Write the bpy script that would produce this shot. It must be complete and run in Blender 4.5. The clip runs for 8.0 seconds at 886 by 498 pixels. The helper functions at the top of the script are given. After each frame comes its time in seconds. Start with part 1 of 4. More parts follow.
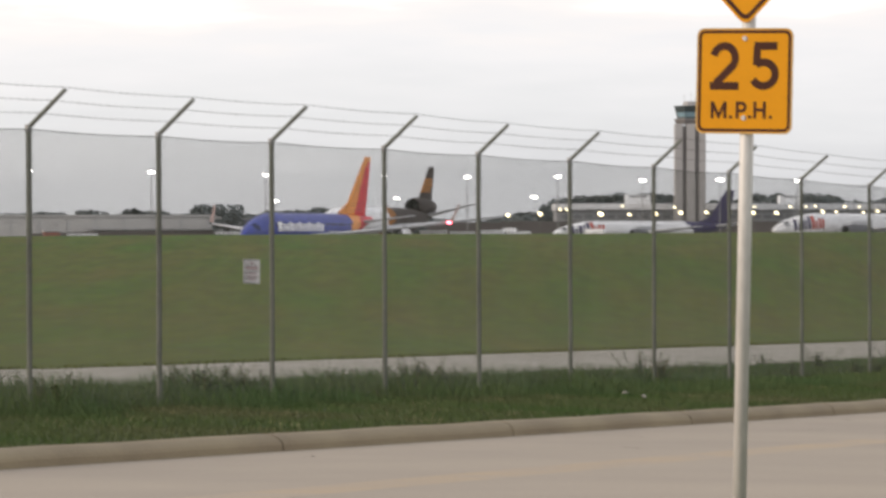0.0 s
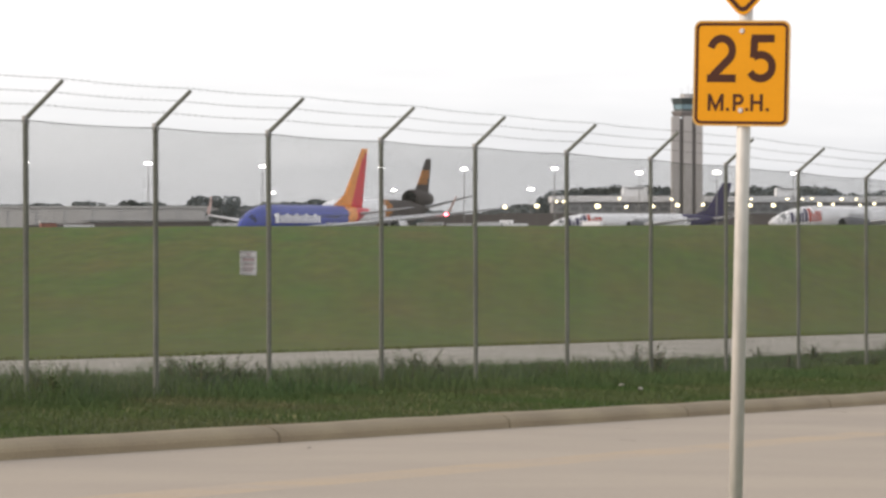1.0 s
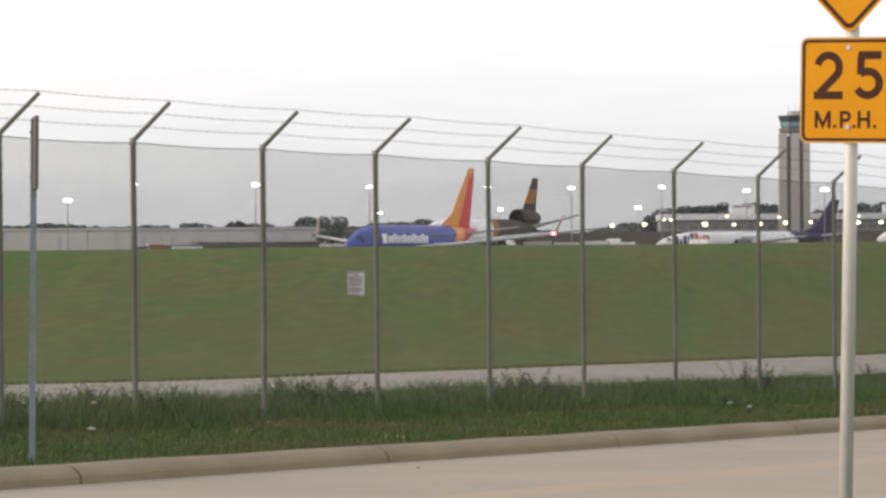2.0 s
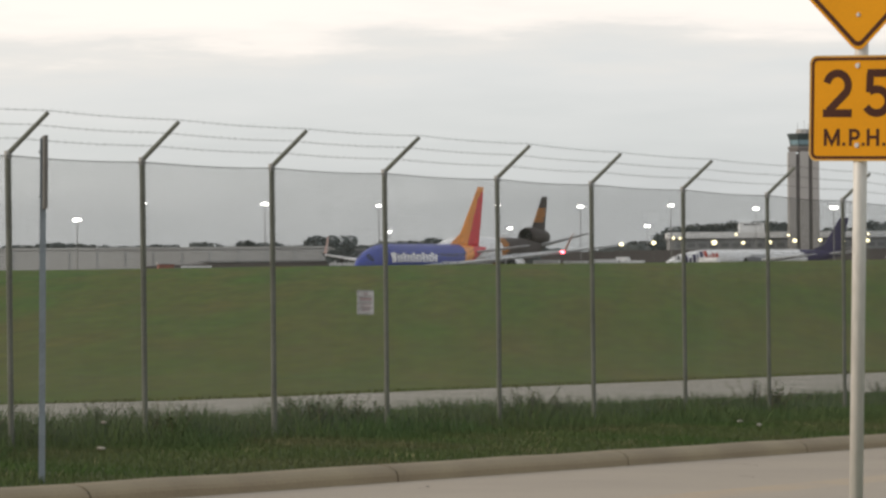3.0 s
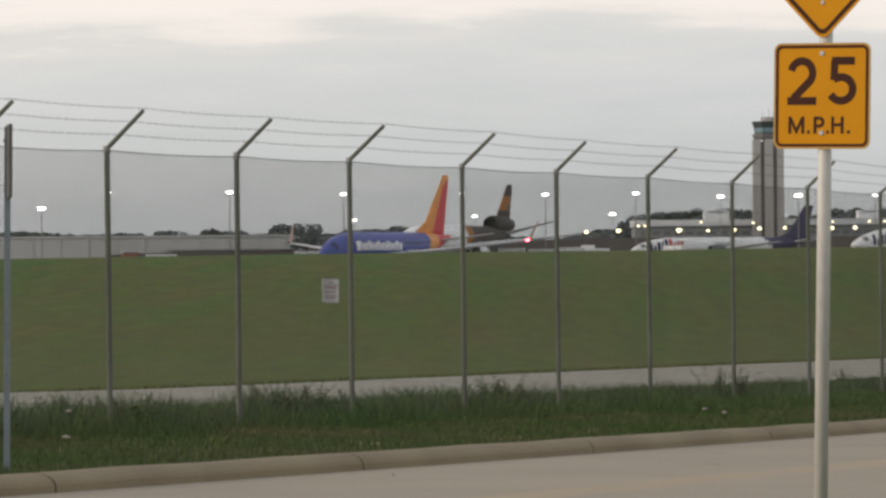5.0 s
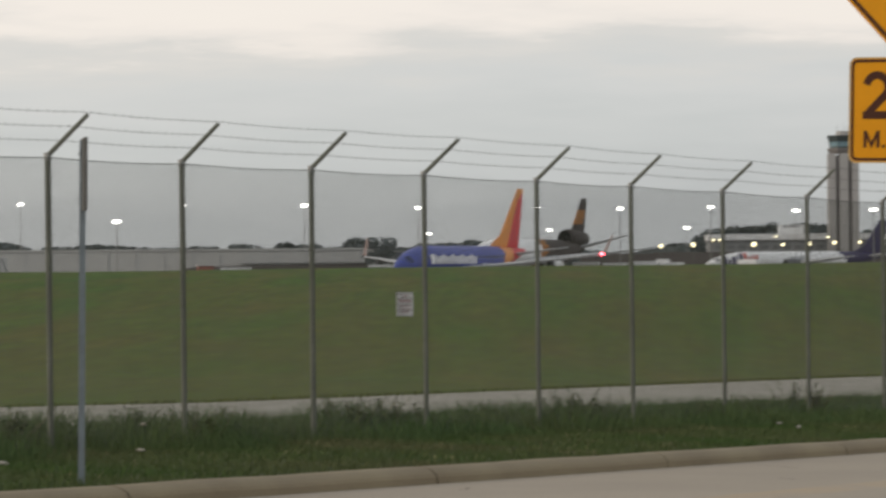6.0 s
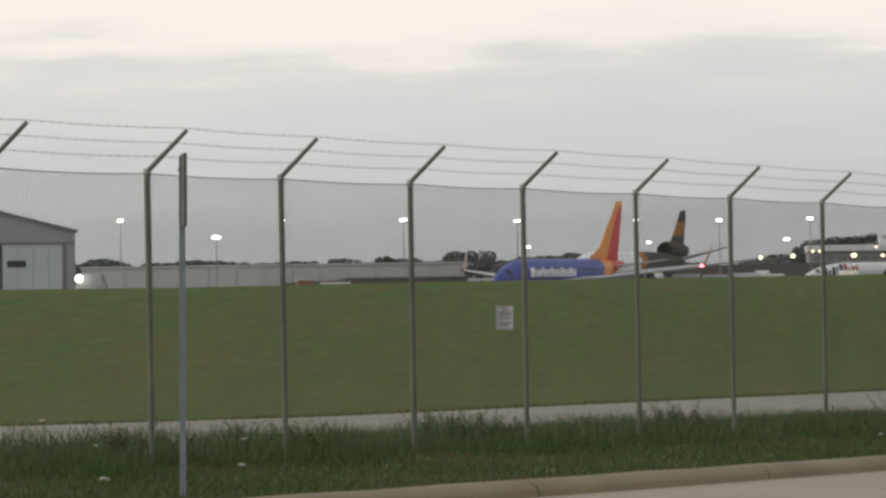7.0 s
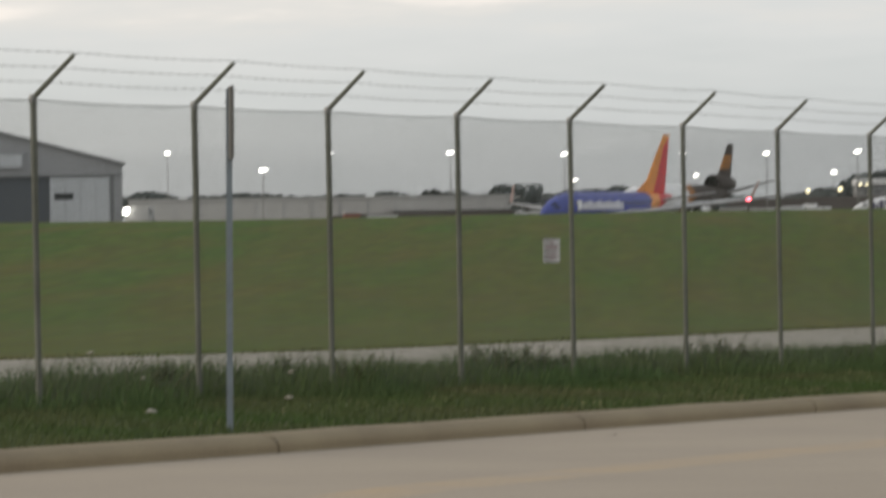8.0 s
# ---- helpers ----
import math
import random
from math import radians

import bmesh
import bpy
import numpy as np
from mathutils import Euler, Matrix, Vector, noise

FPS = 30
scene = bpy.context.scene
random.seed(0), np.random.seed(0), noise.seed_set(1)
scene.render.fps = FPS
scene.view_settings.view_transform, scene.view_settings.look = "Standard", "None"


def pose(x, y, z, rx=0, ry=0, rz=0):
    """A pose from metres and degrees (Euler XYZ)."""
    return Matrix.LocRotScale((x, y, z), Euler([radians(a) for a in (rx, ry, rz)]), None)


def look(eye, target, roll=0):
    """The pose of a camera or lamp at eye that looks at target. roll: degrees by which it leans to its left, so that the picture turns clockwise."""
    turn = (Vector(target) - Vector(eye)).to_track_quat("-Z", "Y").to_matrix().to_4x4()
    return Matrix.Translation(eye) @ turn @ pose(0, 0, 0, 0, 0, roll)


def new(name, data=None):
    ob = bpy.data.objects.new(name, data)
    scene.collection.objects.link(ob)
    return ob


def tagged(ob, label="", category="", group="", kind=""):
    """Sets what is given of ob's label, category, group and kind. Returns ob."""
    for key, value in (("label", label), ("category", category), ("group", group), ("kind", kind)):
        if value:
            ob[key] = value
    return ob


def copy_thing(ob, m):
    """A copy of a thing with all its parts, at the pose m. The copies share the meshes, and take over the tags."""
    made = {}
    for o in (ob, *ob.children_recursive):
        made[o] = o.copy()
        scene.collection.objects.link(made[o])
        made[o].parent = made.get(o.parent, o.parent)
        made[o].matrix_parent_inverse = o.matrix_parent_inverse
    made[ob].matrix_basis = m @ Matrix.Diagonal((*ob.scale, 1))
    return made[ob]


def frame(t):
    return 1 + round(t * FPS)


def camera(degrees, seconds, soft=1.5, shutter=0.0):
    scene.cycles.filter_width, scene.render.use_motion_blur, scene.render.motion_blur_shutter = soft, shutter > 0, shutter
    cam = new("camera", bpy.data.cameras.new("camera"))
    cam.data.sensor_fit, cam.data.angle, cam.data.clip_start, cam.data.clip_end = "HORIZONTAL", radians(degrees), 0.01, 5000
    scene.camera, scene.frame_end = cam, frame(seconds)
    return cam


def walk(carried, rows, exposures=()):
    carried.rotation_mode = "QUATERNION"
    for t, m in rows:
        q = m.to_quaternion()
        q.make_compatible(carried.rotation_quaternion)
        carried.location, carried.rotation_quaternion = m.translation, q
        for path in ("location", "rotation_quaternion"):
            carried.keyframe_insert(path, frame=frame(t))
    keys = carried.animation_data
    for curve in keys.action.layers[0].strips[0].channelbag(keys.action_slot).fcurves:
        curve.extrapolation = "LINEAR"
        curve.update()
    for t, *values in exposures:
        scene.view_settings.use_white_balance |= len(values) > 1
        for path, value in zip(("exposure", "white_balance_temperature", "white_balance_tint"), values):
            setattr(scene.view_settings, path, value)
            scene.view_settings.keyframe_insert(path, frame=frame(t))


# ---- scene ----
# Road along y, fence at x = -15.2; the airfield's axes are turned by AXIS degrees from the road's.
AXIS = 21.14
EYE = (0.0, 0.0, 1.5)
cam = camera(11.8, 8.0, soft=2.7, shutter=0.5)
ROWS = [
    (0.0, 21.140, -0.083, 0.000),
    (0.3, 20.830, -0.291, -0.022),
    (0.5, 20.853, -0.094, -0.037),
    (0.6, 20.830, -0.131, -0.050),
    (1.0, 21.097, -0.191, -0.104),
    (1.2, 21.319, -0.222, -0.067),
    (1.5, 21.902, -0.098, -0.012),
    (1.8, 22.435, 0.074, 0.165),
    (2.0, 22.533, 0.072, 0.283),
    (2.2, 22.563, 0.131, 0.307),
    (3.3, 22.638, 0.371, 0.440),
    (3.5, 22.479, 0.460, 0.464),
    (3.7, 22.441, 0.736, 0.586),
    (3.9, 22.410, 0.853, 0.708),
    (4.0, 22.281, 0.928, 0.768),
    (4.2, 22.063, 0.540, 0.696),
    (5.3, 22.374, 0.108, 0.295),
    (5.5, 22.573, 0.110, 0.222),
    (5.7, 22.812, 0.465, 0.288),
    (5.9, 22.993, 0.405, 0.355),
    (6.0, 23.184, 0.352, 0.388),
    (6.3, 23.755, 0.289, 0.417),
    (6.5, 23.832, 0.366, 0.437),
    (6.7, 23.725, 0.439, 0.583),
    (6.9, 24.238, 0.446, 0.730),
    (7.0, 24.516, 0.546, 0.803),
    (7.3, 24.457, 0.539, 0.697),
    (7.5, 24.477, 0.422, 0.627),
    (7.7, 24.668, 0.118, 0.672),
    (7.8, 24.819, 0.090, 0.695),
    (8.0, 25.142, -0.343, 0.740),
]
EXPOSURE = [(0.0, 0.42, 6660, 13), (0.5, 0.52, 6660, 13), (1.0, 0.62, 6660, 13), (1.6, 0.64, 6660, 13), (2.2, 0.45, 6660, 12), (3.3, 0.06, 6660, 8), (3.7, -0.08, 6660, 11), (4.0, -0.20, 6660, 11), (4.2, -0.16, 6660, 12), (5.4, -0.02, 6660, 8), (6.0, -0.10, 6660, 8), (6.5, 0.05, 6660, 8), (7.0, -0.03, 6660, 8), (7.4, -0.20, 6660, 8), (8.0, 0.05, 6660, 8)]
walk(cam, [(t, pose(*EYE, 90 + pitch, roll, yaw)) for t, yaw, pitch, roll in ROWS], EXPOSURE)


# ---- world and light ----
def make_world():
    w = bpy.data.worlds.new("evening_sky")
    scene.world = w
    w.use_nodes = True
    nt = w.node_tree
    nt.nodes.clear()
    N, L = nt.nodes.new, nt.links.new
    out, bg = N("ShaderNodeOutputWorld"), N("ShaderNodeBackground")
    sky = N("ShaderNodeTexSky")
    sky.sky_type, sky.sun_disc = "NISHITA", False
    sky.sun_elevation, sky.sun_rotation = radians(14), radians(-75)
    dim = N("ShaderNodeMixRGB")
    dim.blend_type, dim.inputs[0].default_value = "MULTIPLY", 1.0
    dim.inputs[2].default_value = (0.07, 0.07, 0.07, 1)
    L(sky.outputs[0], dim.inputs[1])
    co = N("ShaderNodeTexCoord")
    sep = N("ShaderNodeSeparateXYZ")
    L(co.outputs["Generated"], sep.inputs[0])
    # long flat cloud streaks
    mp = N("ShaderNodeMapping")
    mp.inputs["Scale"].default_value = (13.0, 13.0, 90.0)
    L(co.outputs["Generated"], mp.inputs[0])
    no = N("ShaderNodeTexNoise")
    no.inputs["Scale"].default_value, no.inputs["Detail"].default_value = 1.0, 6.0
    no.inputs["Roughness"].default_value = 0.55
    L(mp.outputs[0], no.inputs["Vector"])
    sh = N("ShaderNodeMath")
    sh.operation = "MULTIPLY_ADD"
    sh.inputs[1].default_value, sh.inputs[2].default_value = 0.042, -0.021
    L(no.outputs["Fac"], sh.inputs[0])
    ad = N("ShaderNodeMath")
    ad.operation = "ADD"
    L(sep.outputs[2], ad.inputs[0])
    L(sh.outputs[0], ad.inputs[1])
    ramp = N("ShaderNodeValToRGB")
    cr = ramp.color_ramp
    cr.elements[0].position, cr.elements[0].color = 0.0, (0.505, 0.54, 0.575, 1)
    cr.elements[1].position, cr.elements[1].color = 1.0, (0.62, 0.66, 0.72, 1)
    for p, c in ((0.012, (0.535, 0.565, 0.600, 1)), (0.030, (0.635, 0.665, 0.695, 1)), (0.046, (0.715, 0.732, 0.760, 1)), (0.054, (0.77, 0.76, 0.765, 1)),
                 (0.060, (1.02, 0.95, 0.92, 1)), (0.085, (1.06, 1.0, 0.95, 1)), (0.16, (0.80, 0.80, 0.82, 1))):
        e = cr.elements.new(p)
        e.color = c
    L(ad.outputs[0], ramp.inputs[0])
    mix = N("ShaderNodeMixRGB")
    mix.inputs[0].default_value = 0.88
    L(dim.outputs[0], mix.inputs[1])
    L(ramp.outputs[0], mix.inputs[2])
    bg.inputs[1].default_value = 1.0
    L(mix.outputs[0], bg.inputs[0])
    L(bg.outputs[0], out.inputs[0])


make_world()
sun_data = bpy.data.lights.new("sun", "SUN")
sun_data.energy, sun_data.angle, sun_data.color = 1.6, radians(14), (1.0, 0.86, 0.72)
sun = new("sun", sun_data)
sun.matrix_world = look((-70, -28, 27), (0, 20, 0))


# ---- materials ----
def mat(name, col, rough=0.7, var=0.15, scale=4.0, fine=60.0, bump=0.2, metal=0.0, island=0.0, tint=None, spec=0.5, stretch=(1, 1, 1), coat=0.0, turn=None):
    """Principled surface with coarse stains (scale, per metre), fine grain and relief."""
    m = bpy.data.materials.new(name)
    m.use_nodes = True
    nt = m.node_tree
    N, L = nt.nodes.new, nt.links.new
    b = nt.nodes["Principled BSDF"]
    b.inputs["Metallic"].default_value = metal
    b.inputs["Specular IOR Level"].default_value = spec
    b.inputs["Coat Weight"].default_value = coat
    co = N("ShaderNodeTexCoord")
    mp = N("ShaderNodeMapping")
    mp.inputs["Scale"].default_value = stretch
    if turn is not None:
        mp.vector_type = "TEXTURE"
        mp.inputs["Rotation"].default_value = (0, 0, radians(turn))
    L(co.outputs["Object"], mp.inputs[0])
    n1, n2 = N("ShaderNodeTexNoise"), N("ShaderNodeTexNoise")
    for n, s, d in ((n1, scale, 5.0), (n2, fine, 3.0)):
        n.inputs["Scale"].default_value, n.inputs["Detail"].default_value = s, d
        L(mp.outputs[0], n.inputs["Vector"])
    second = tint or tuple(c * (1 - 2.2 * var) for c in col)
    mx = N("ShaderNodeMixRGB")
    mx.inputs[1].default_value, mx.inputs[2].default_value = (*col, 1), (*second, 1)
    rp = N("ShaderNodeMapRange")
    rp.inputs[1].default_value, rp.inputs[2].default_value = 0.35, 0.7
    L(n1.outputs["Fac"], rp.inputs[0])
    L(rp.outputs[0], mx.inputs[0])
    hs = N("ShaderNodeHueSaturation")
    vr = N("ShaderNodeMapRange")
    vr.inputs[1].default_value, vr.inputs[2].default_value = 0.25, 0.75
    vr.inputs[3].default_value, vr.inputs[4].default_value = 1 - var, 1 + var
    L(n2.outputs["Fac"], vr.inputs[0])
    val = vr.outputs[0]
    if island:
        g = N("ShaderNodeNewGeometry")
        ir = N("ShaderNodeMapRange")
        ir.inputs[3].default_value, ir.inputs[4].default_value = 1 - island, 1 + island
        L(g.outputs["Random Per Island"], ir.inputs[0])
        mu = N("ShaderNodeMath")
        mu.operation = "MULTIPLY"
        L(val, mu.inputs[0])
        L(ir.outputs[0], mu.inputs[1])
        val = mu.outputs[0]
    L(val, hs.inputs["Value"])
    L(mx.outputs[0], hs.inputs["Color"])
    L(hs.outputs[0], b.inputs["Base Color"])
    rr = N("ShaderNodeMapRange")
    rr.inputs[3].default_value, rr.inputs[4].default_value = max(rough - 0.1, 0.03), min(rough + 0.1, 1)
    L(n2.outputs["Fac"], rr.inputs[0])
    L(rr.outputs[0], b.inputs["Roughness"])
    if bump:
        bp = N("ShaderNodeBump")
        bp.inputs["Strength"].default_value, bp.inputs["Distance"].default_value = bump, 0.01
        L(n2.outputs["Fac"], bp.inputs["Height"])
        L(bp.outputs[0], b.inputs["Normal"])
    return m


def glow(name, col, strength):
    m = bpy.data.materials.new(name)
    m.use_nodes = True
    b = m.node_tree.nodes["Principled BSDF"]
    b.inputs["Base Color"].default_value = (0.8, 0.8, 0.8, 1)
    b.inputs["Emission Color"].default_value = (*col, 1)
    b.inputs["Emission Strength"].default_value = strength
    return m


# mown in long swaths that run away from the road
M_FIELD = mat("mown_field_grass", (0.062, 0.123, 0.020), 0.95, 0.30, 0.55, 2.6, 0.3, tint=(0.116, 0.113, 0.031), spec=0.08, stretch=(1, 7, 1), turn=AXIS)


def dry_margin(m, col, x_near, x_far):
    """Blend a grass material towards dry growth along the path, with a ragged limit."""
    nt = m.node_tree
    N, L = nt.nodes.new, nt.links.new
    b = nt.nodes["Principled BSDF"]
    old = b.inputs["Base Color"].links[0].from_socket
    co, sep, no, mx = N("ShaderNodeTexCoord"), N("ShaderNodeSeparateXYZ"), N("ShaderNodeTexNoise"), N("ShaderNodeMixRGB")
    no.inputs["Scale"].default_value, no.inputs["Detail"].default_value = 0.16, 6.0
    L(co.outputs["Object"], sep.inputs[0])
    L(co.outputs["Object"], no.inputs["Vector"])
    ad, rg = N("ShaderNodeMath"), N("ShaderNodeMapRange")
    ad.operation = "MULTIPLY_ADD"
    ad.inputs[1].default_value = 34.0
    L(no.outputs["Fac"], ad.inputs[0])
    L(sep.outputs[0], ad.inputs[2])
    rg.inputs[1].default_value, rg.inputs[2].default_value = x_far + 17.0, x_near + 17.0
    rg.inputs[3].default_value, rg.inputs[4].default_value = 0.0, 0.5
    L(ad.outputs[0], rg.inputs[0])
    L(rg.outputs[0], mx.inputs[0])
    L(old, mx.inputs[1])
    mx.inputs[2].default_value = (*col, 1)
    L(mx.outputs[0], b.inputs["Base Color"])


dry_margin(M_FIELD, (0.108, 0.100, 0.030), -26.0, -60.0)
M_BLADE = mat("verge_grass_blades", (0.067, 0.111, 0.034), 0.9, 0.08, 0.45, 20, 0, island=0.07, tint=(0.116, 0.118, 0.058), spec=0.08)
M_WEED = mat("tall_weed_leaves", (0.078, 0.126, 0.050), 0.9, 0.12, 0.5, 20, 0, island=0.16, tint=(0.108, 0.138, 0.058), spec=0.08)
M_STRAW = mat("dry_straw_tufts", (0.25, 0.235, 0.125), 0.9, 0.12, 0.5, 8, 0, island=0.3, spec=0.1)
M_STALK = mat("dry_weed_stalks", (0.17, 0.155, 0.09), 0.9, 0.2, 2, 30, 0, island=0.3, spec=0.1)
M_SOIL = mat("verge_soil", (0.060, 0.080, 0.030), 0.95, 0.25, 0.8, 14, 0.8, tint=(0.085, 0.085, 0.042), spec=0.1)
M_ROAD = mat("worn_concrete_road", (0.360, 0.303, 0.234), 0.85, 0.09, 0.35, 45, 0.35, tint=(0.312, 0.264, 0.207), spec=0.3)
M_KERB = mat("kerb_concrete", (0.274, 0.224, 0.142), 0.85, 0.10, 0.9, 50, 0.5, tint=(0.210, 0.166, 0.108), spec=0.3)
M_JOINT = mat("joint_filler", (0.07, 0.06, 0.05), 0.95, 0.2, 3, 40, 0.3)
M_PATH = mat("pale_gravel_path", (0.365, 0.34, 0.29), 0.95, 0.14, 0.5, 18, 0.6, tint=(0.29, 0.27, 0.22), spec=0.2)
M_YELLOW = mat("faded_yellow_paint", (0.400, 0.305, 0.200), 0.85, 0.10, 1.3, 30, 0.2, tint=(0.345, 0.290, 0.228), spec=0.3)
M_GALV = mat("galvanised_steel", (0.30, 0.30, 0.29), 0.55, 0.12, 3, 60, 0.1, metal=0.55)
M_POST = mat("weathered_fence_steel", (0.190, 0.196, 0.164), 0.8, 0.15, 2.5, 50, 0.1, spec=0.3)
M_WIRE = mat("fence_wire", (0.104, 0.110, 0.092), 0.75, 0.1, 2, 40, 0, metal=0.1)
M_SIGNY = mat("yellow_sign_sheeting", (0.70, 0.295, 0.006), 0.6, 0.04, 3, 90, 0.03, spec=0.15)
M_INK = mat("dark_brown_sign_ink", (0.070, 0.027, 0.017), 0.7, 0.1, 6, 90, 0, spec=0.15)
# paler than the sheeting: retro-reflection along the edge, painted in
M_SIGNEDGE = mat("sign_sheet_edge", (0.55, 0.36, 0.12), 0.5, 0.08, 5, 60, 0)
M_WHITE = mat("white_sign_enamel", (0.56, 0.54, 0.54), 0.5, 0.05, 4, 60, 0.03)
M_BARS = mat("grey_sign_print", (0.36, 0.26, 0.26), 0.6, 0.1, 5, 60, 0)
M_POLE = mat("white_sign_pole", (0.66, 0.635, 0.59), 0.5, 0.10, 3, 40, 0.1, metal=0.12, stretch=(1, 1, 0.3))
M_DARKPOST = mat("grey_channel_post", (0.22, 0.255, 0.28), 0.6, 0.12, 4, 50, 0.15, metal=0.3)
M_BROWNPLATE = mat("sign_plate_back", (0.13, 0.125, 0.115), 0.6, 0.12, 4, 50, 0.1, metal=0.2)
M_BLUE = mat("blue_aircraft_paint", (0.048, 0.070, 0.335), 0.4, 0.04, 0.4, 6, 0)
M_RED = mat("red_aircraft_paint", (0.72, 0.022, 0.040), 0.4, 0.04, 0.4, 6, 0)
M_ORANGE = mat("orange_aircraft_paint", (0.85, 0.32, 0.055), 0.4, 0.04, 0.4, 6, 0)
M_PALEORANGE = mat("pale_orange_aircraft_paint", (0.58, 0.40, 0.34), 0.4, 0.04, 0.4, 6, 0)
M_ACWHITE = mat("white_aircraft_paint", (0.88, 0.88, 0.87), 0.35, 0.02, 0.3, 6, 0, coat=0.3)
M_ACGREY = mat("grey_wing_paint", (0.55, 0.56, 0.57), 0.4, 0.06, 0.3, 6, 0)
M_BROWN = mat("dark_brown_aircraft_paint", (0.050, 0.036, 0.032), 0.6, 0.06, 0.4, 6, 0, spec=0.25)
M_GOLD = mat("gold_aircraft_paint", (0.38, 0.155, 0.035), 0.6, 0.06, 0.4, 6, 0, spec=0.2)
M_PURPLE = mat("purple_aircraft_paint", (0.036, 0.024, 0.092), 0.5, 0.05, 0.4, 6, 0)
M_LETTER_O = mat("orange_red_lettering", (0.55, 0.075, 0.045), 0.5, 0.04, 1, 9, 0)
M_ENGINE = mat("bare_nacelle_metal", (0.26, 0.26, 0.27), 0.45, 0.08, 0.6, 8, 0, metal=0.7)
M_NACELLE = mat("dark_grey_nacelle_paint", (0.12, 0.12, 0.128), 0.5, 0.06, 0.6, 8, 0)
M_DARK = mat("dark_opening", (0.018, 0.018, 0.020), 0.7, 0.15, 1, 10, 0)
M_TYRE = mat("tyre_rubber", (0.025, 0.025, 0.025), 0.9, 0.1, 2, 30, 0)
M_GLASS = mat("dark_window_glass", (0.025, 0.03, 0.035), 0.12, 0.1, 0.5, 5, 0)
# base colour lightened to carry the sky's reflection in the glass
M_TEAL = mat("sky_toned_cab_glass", (0.22, 0.33, 0.37), 0.12, 0.1, 0.5, 5, 0)
M_CONC = mat("tower_concrete", (0.40, 0.385, 0.37), 0.85, 0.06, 0.05, 2, 0.2, tint=(0.35, 0.335, 0.32))
# tower concrete again, with the shade of the recesses put into its colour
M_CONC_D = mat("shade_dark_concrete", (0.19, 0.175, 0.165), 0.9, 0.08, 0.05, 2, 0.2)
M_CABDARK = mat("dark_teal_cladding", (0.050, 0.066, 0.066), 0.6, 0.06, 0.1, 2, 0)
M_SHED = mat("pale_metal_siding", (0.46, 0.46, 0.445), 0.6, 0.05, 0.04, 1.5, 0.15, tint=(0.42, 0.42, 0.41), metal=0.1)
M_HANGAR = mat("grey_hangar_siding", (0.345, 0.355, 0.365), 0.6, 0.06, 0.06, 2, 0.15, metal=0.1)
M_HDOOR = mat("pale_hangar_door", (0.55, 0.58, 0.60), 0.6, 0.05, 0.08, 2, 0.15)
M_ROOF = mat("roof_metal", (0.20, 0.21, 0.215), 0.6, 0.08, 0.06, 2, 0.1, metal=0.2)
M_SLATE = mat("slate_blue_siding", (0.105, 0.115, 0.150), 0.7, 0.07, 0.05, 1.5, 0.1)
M_HUT = mat("faded_red_paint", (0.30, 0.12, 0.09), 0.8, 0.1, 0.5, 6, 0)
M_SLATEDOOR = mat("slate_hangar_door", (0.085, 0.098, 0.115), 0.6, 0.06, 0.08, 2, 0.1)
M_TWHITE = mat("white_concourse_cladding", (0.80, 0.81, 0.81), 0.6, 0.05, 0.03, 1, 0.1)
M_TDARK = mat("brown_concourse_wall", (0.105, 0.090, 0.085), 0.8, 0.08, 0.04, 1.5, 0.1)
M_TGREY = mat("grey_concourse_wall", (0.31, 0.315, 0.32), 0.8, 0.06, 0.03, 1, 0.1)
M_APRON = mat("apron_concrete", (0.30, 0.29, 0.275), 0.9, 0.08, 0.02, 0.6, 0.1)
# leaf green paled and greyed: distance haze is put into the colour
M_LEAF = mat("haze_greyed_leaves", (0.155, 0.175, 0.174), 0.85, 0.15, 0.15, 2, 0, island=0.3, spec=0.15)
M_BARK = mat("tree_bark", (0.075, 0.062, 0.052), 0.95, 0.15, 0.8, 8, 0.4)
M_LAMP = glow("white_flood_light", (1.0, 0.98, 0.93), 8)
M_LAMPY = glow("warm_flood_light", (1.0, 0.88, 0.52), 3.2)
M_REDLAMP = glow("red_beacon", (1.0, 0.08, 0.12), 14)


# ---- mesh helpers ----
def mesh_ob(name, bm, material=None, parent=None, smooth=False):
    me = bpy.data.meshes.new(name)
    bm.to_mesh(me)
    bm.free()
    for m in (material if isinstance(material, (list, tuple)) else [material] if material else []):
        me.materials.append(m)
    if smooth:
        for p in me.polygons:
            p.use_smooth = True
    ob = new(name, me)
    if parent:
        ob.parent = parent
    return ob


def part(name, bm, material, parent, label="", smooth=False):
    ob = mesh_ob(name, bm, material, parent, smooth)
    return tagged(ob, label) if label else ob


def thing(name, m, label, category, group="", kind=""):
    ob = new(name)
    ob.empty_display_size = 0.2
    ob.matrix_world = m
    return tagged(ob, label, category, group, kind)


def box(bm, x0, y0, z0, x1, y1, z1, bevel=0.0, m=None):
    r = bmesh.ops.create_cube(bm, size=1.0, matrix=Matrix.LocRotScale(((x0 + x1) / 2, (y0 + y1) / 2, (z0 + z1) / 2), None, (x1 - x0, y1 - y0, z1 - z0)))
    vs = r["verts"]
    if bevel:
        es = list({e for v in vs for e in v.link_edges})
        rb = bmesh.ops.bevel(bm, geom=es, offset=bevel, segments=2, affect="EDGES", profile=0.5)
        vs = list({v for f in rb["faces"] for v in f.verts} | {v for v in vs if v.is_valid})
    if m:
        bmesh.ops.transform(bm, matrix=m, verts=vs)
    return vs


def boxm(*a, **k):
    bm = bmesh.new()
    box(bm, *a, **k)
    return bm


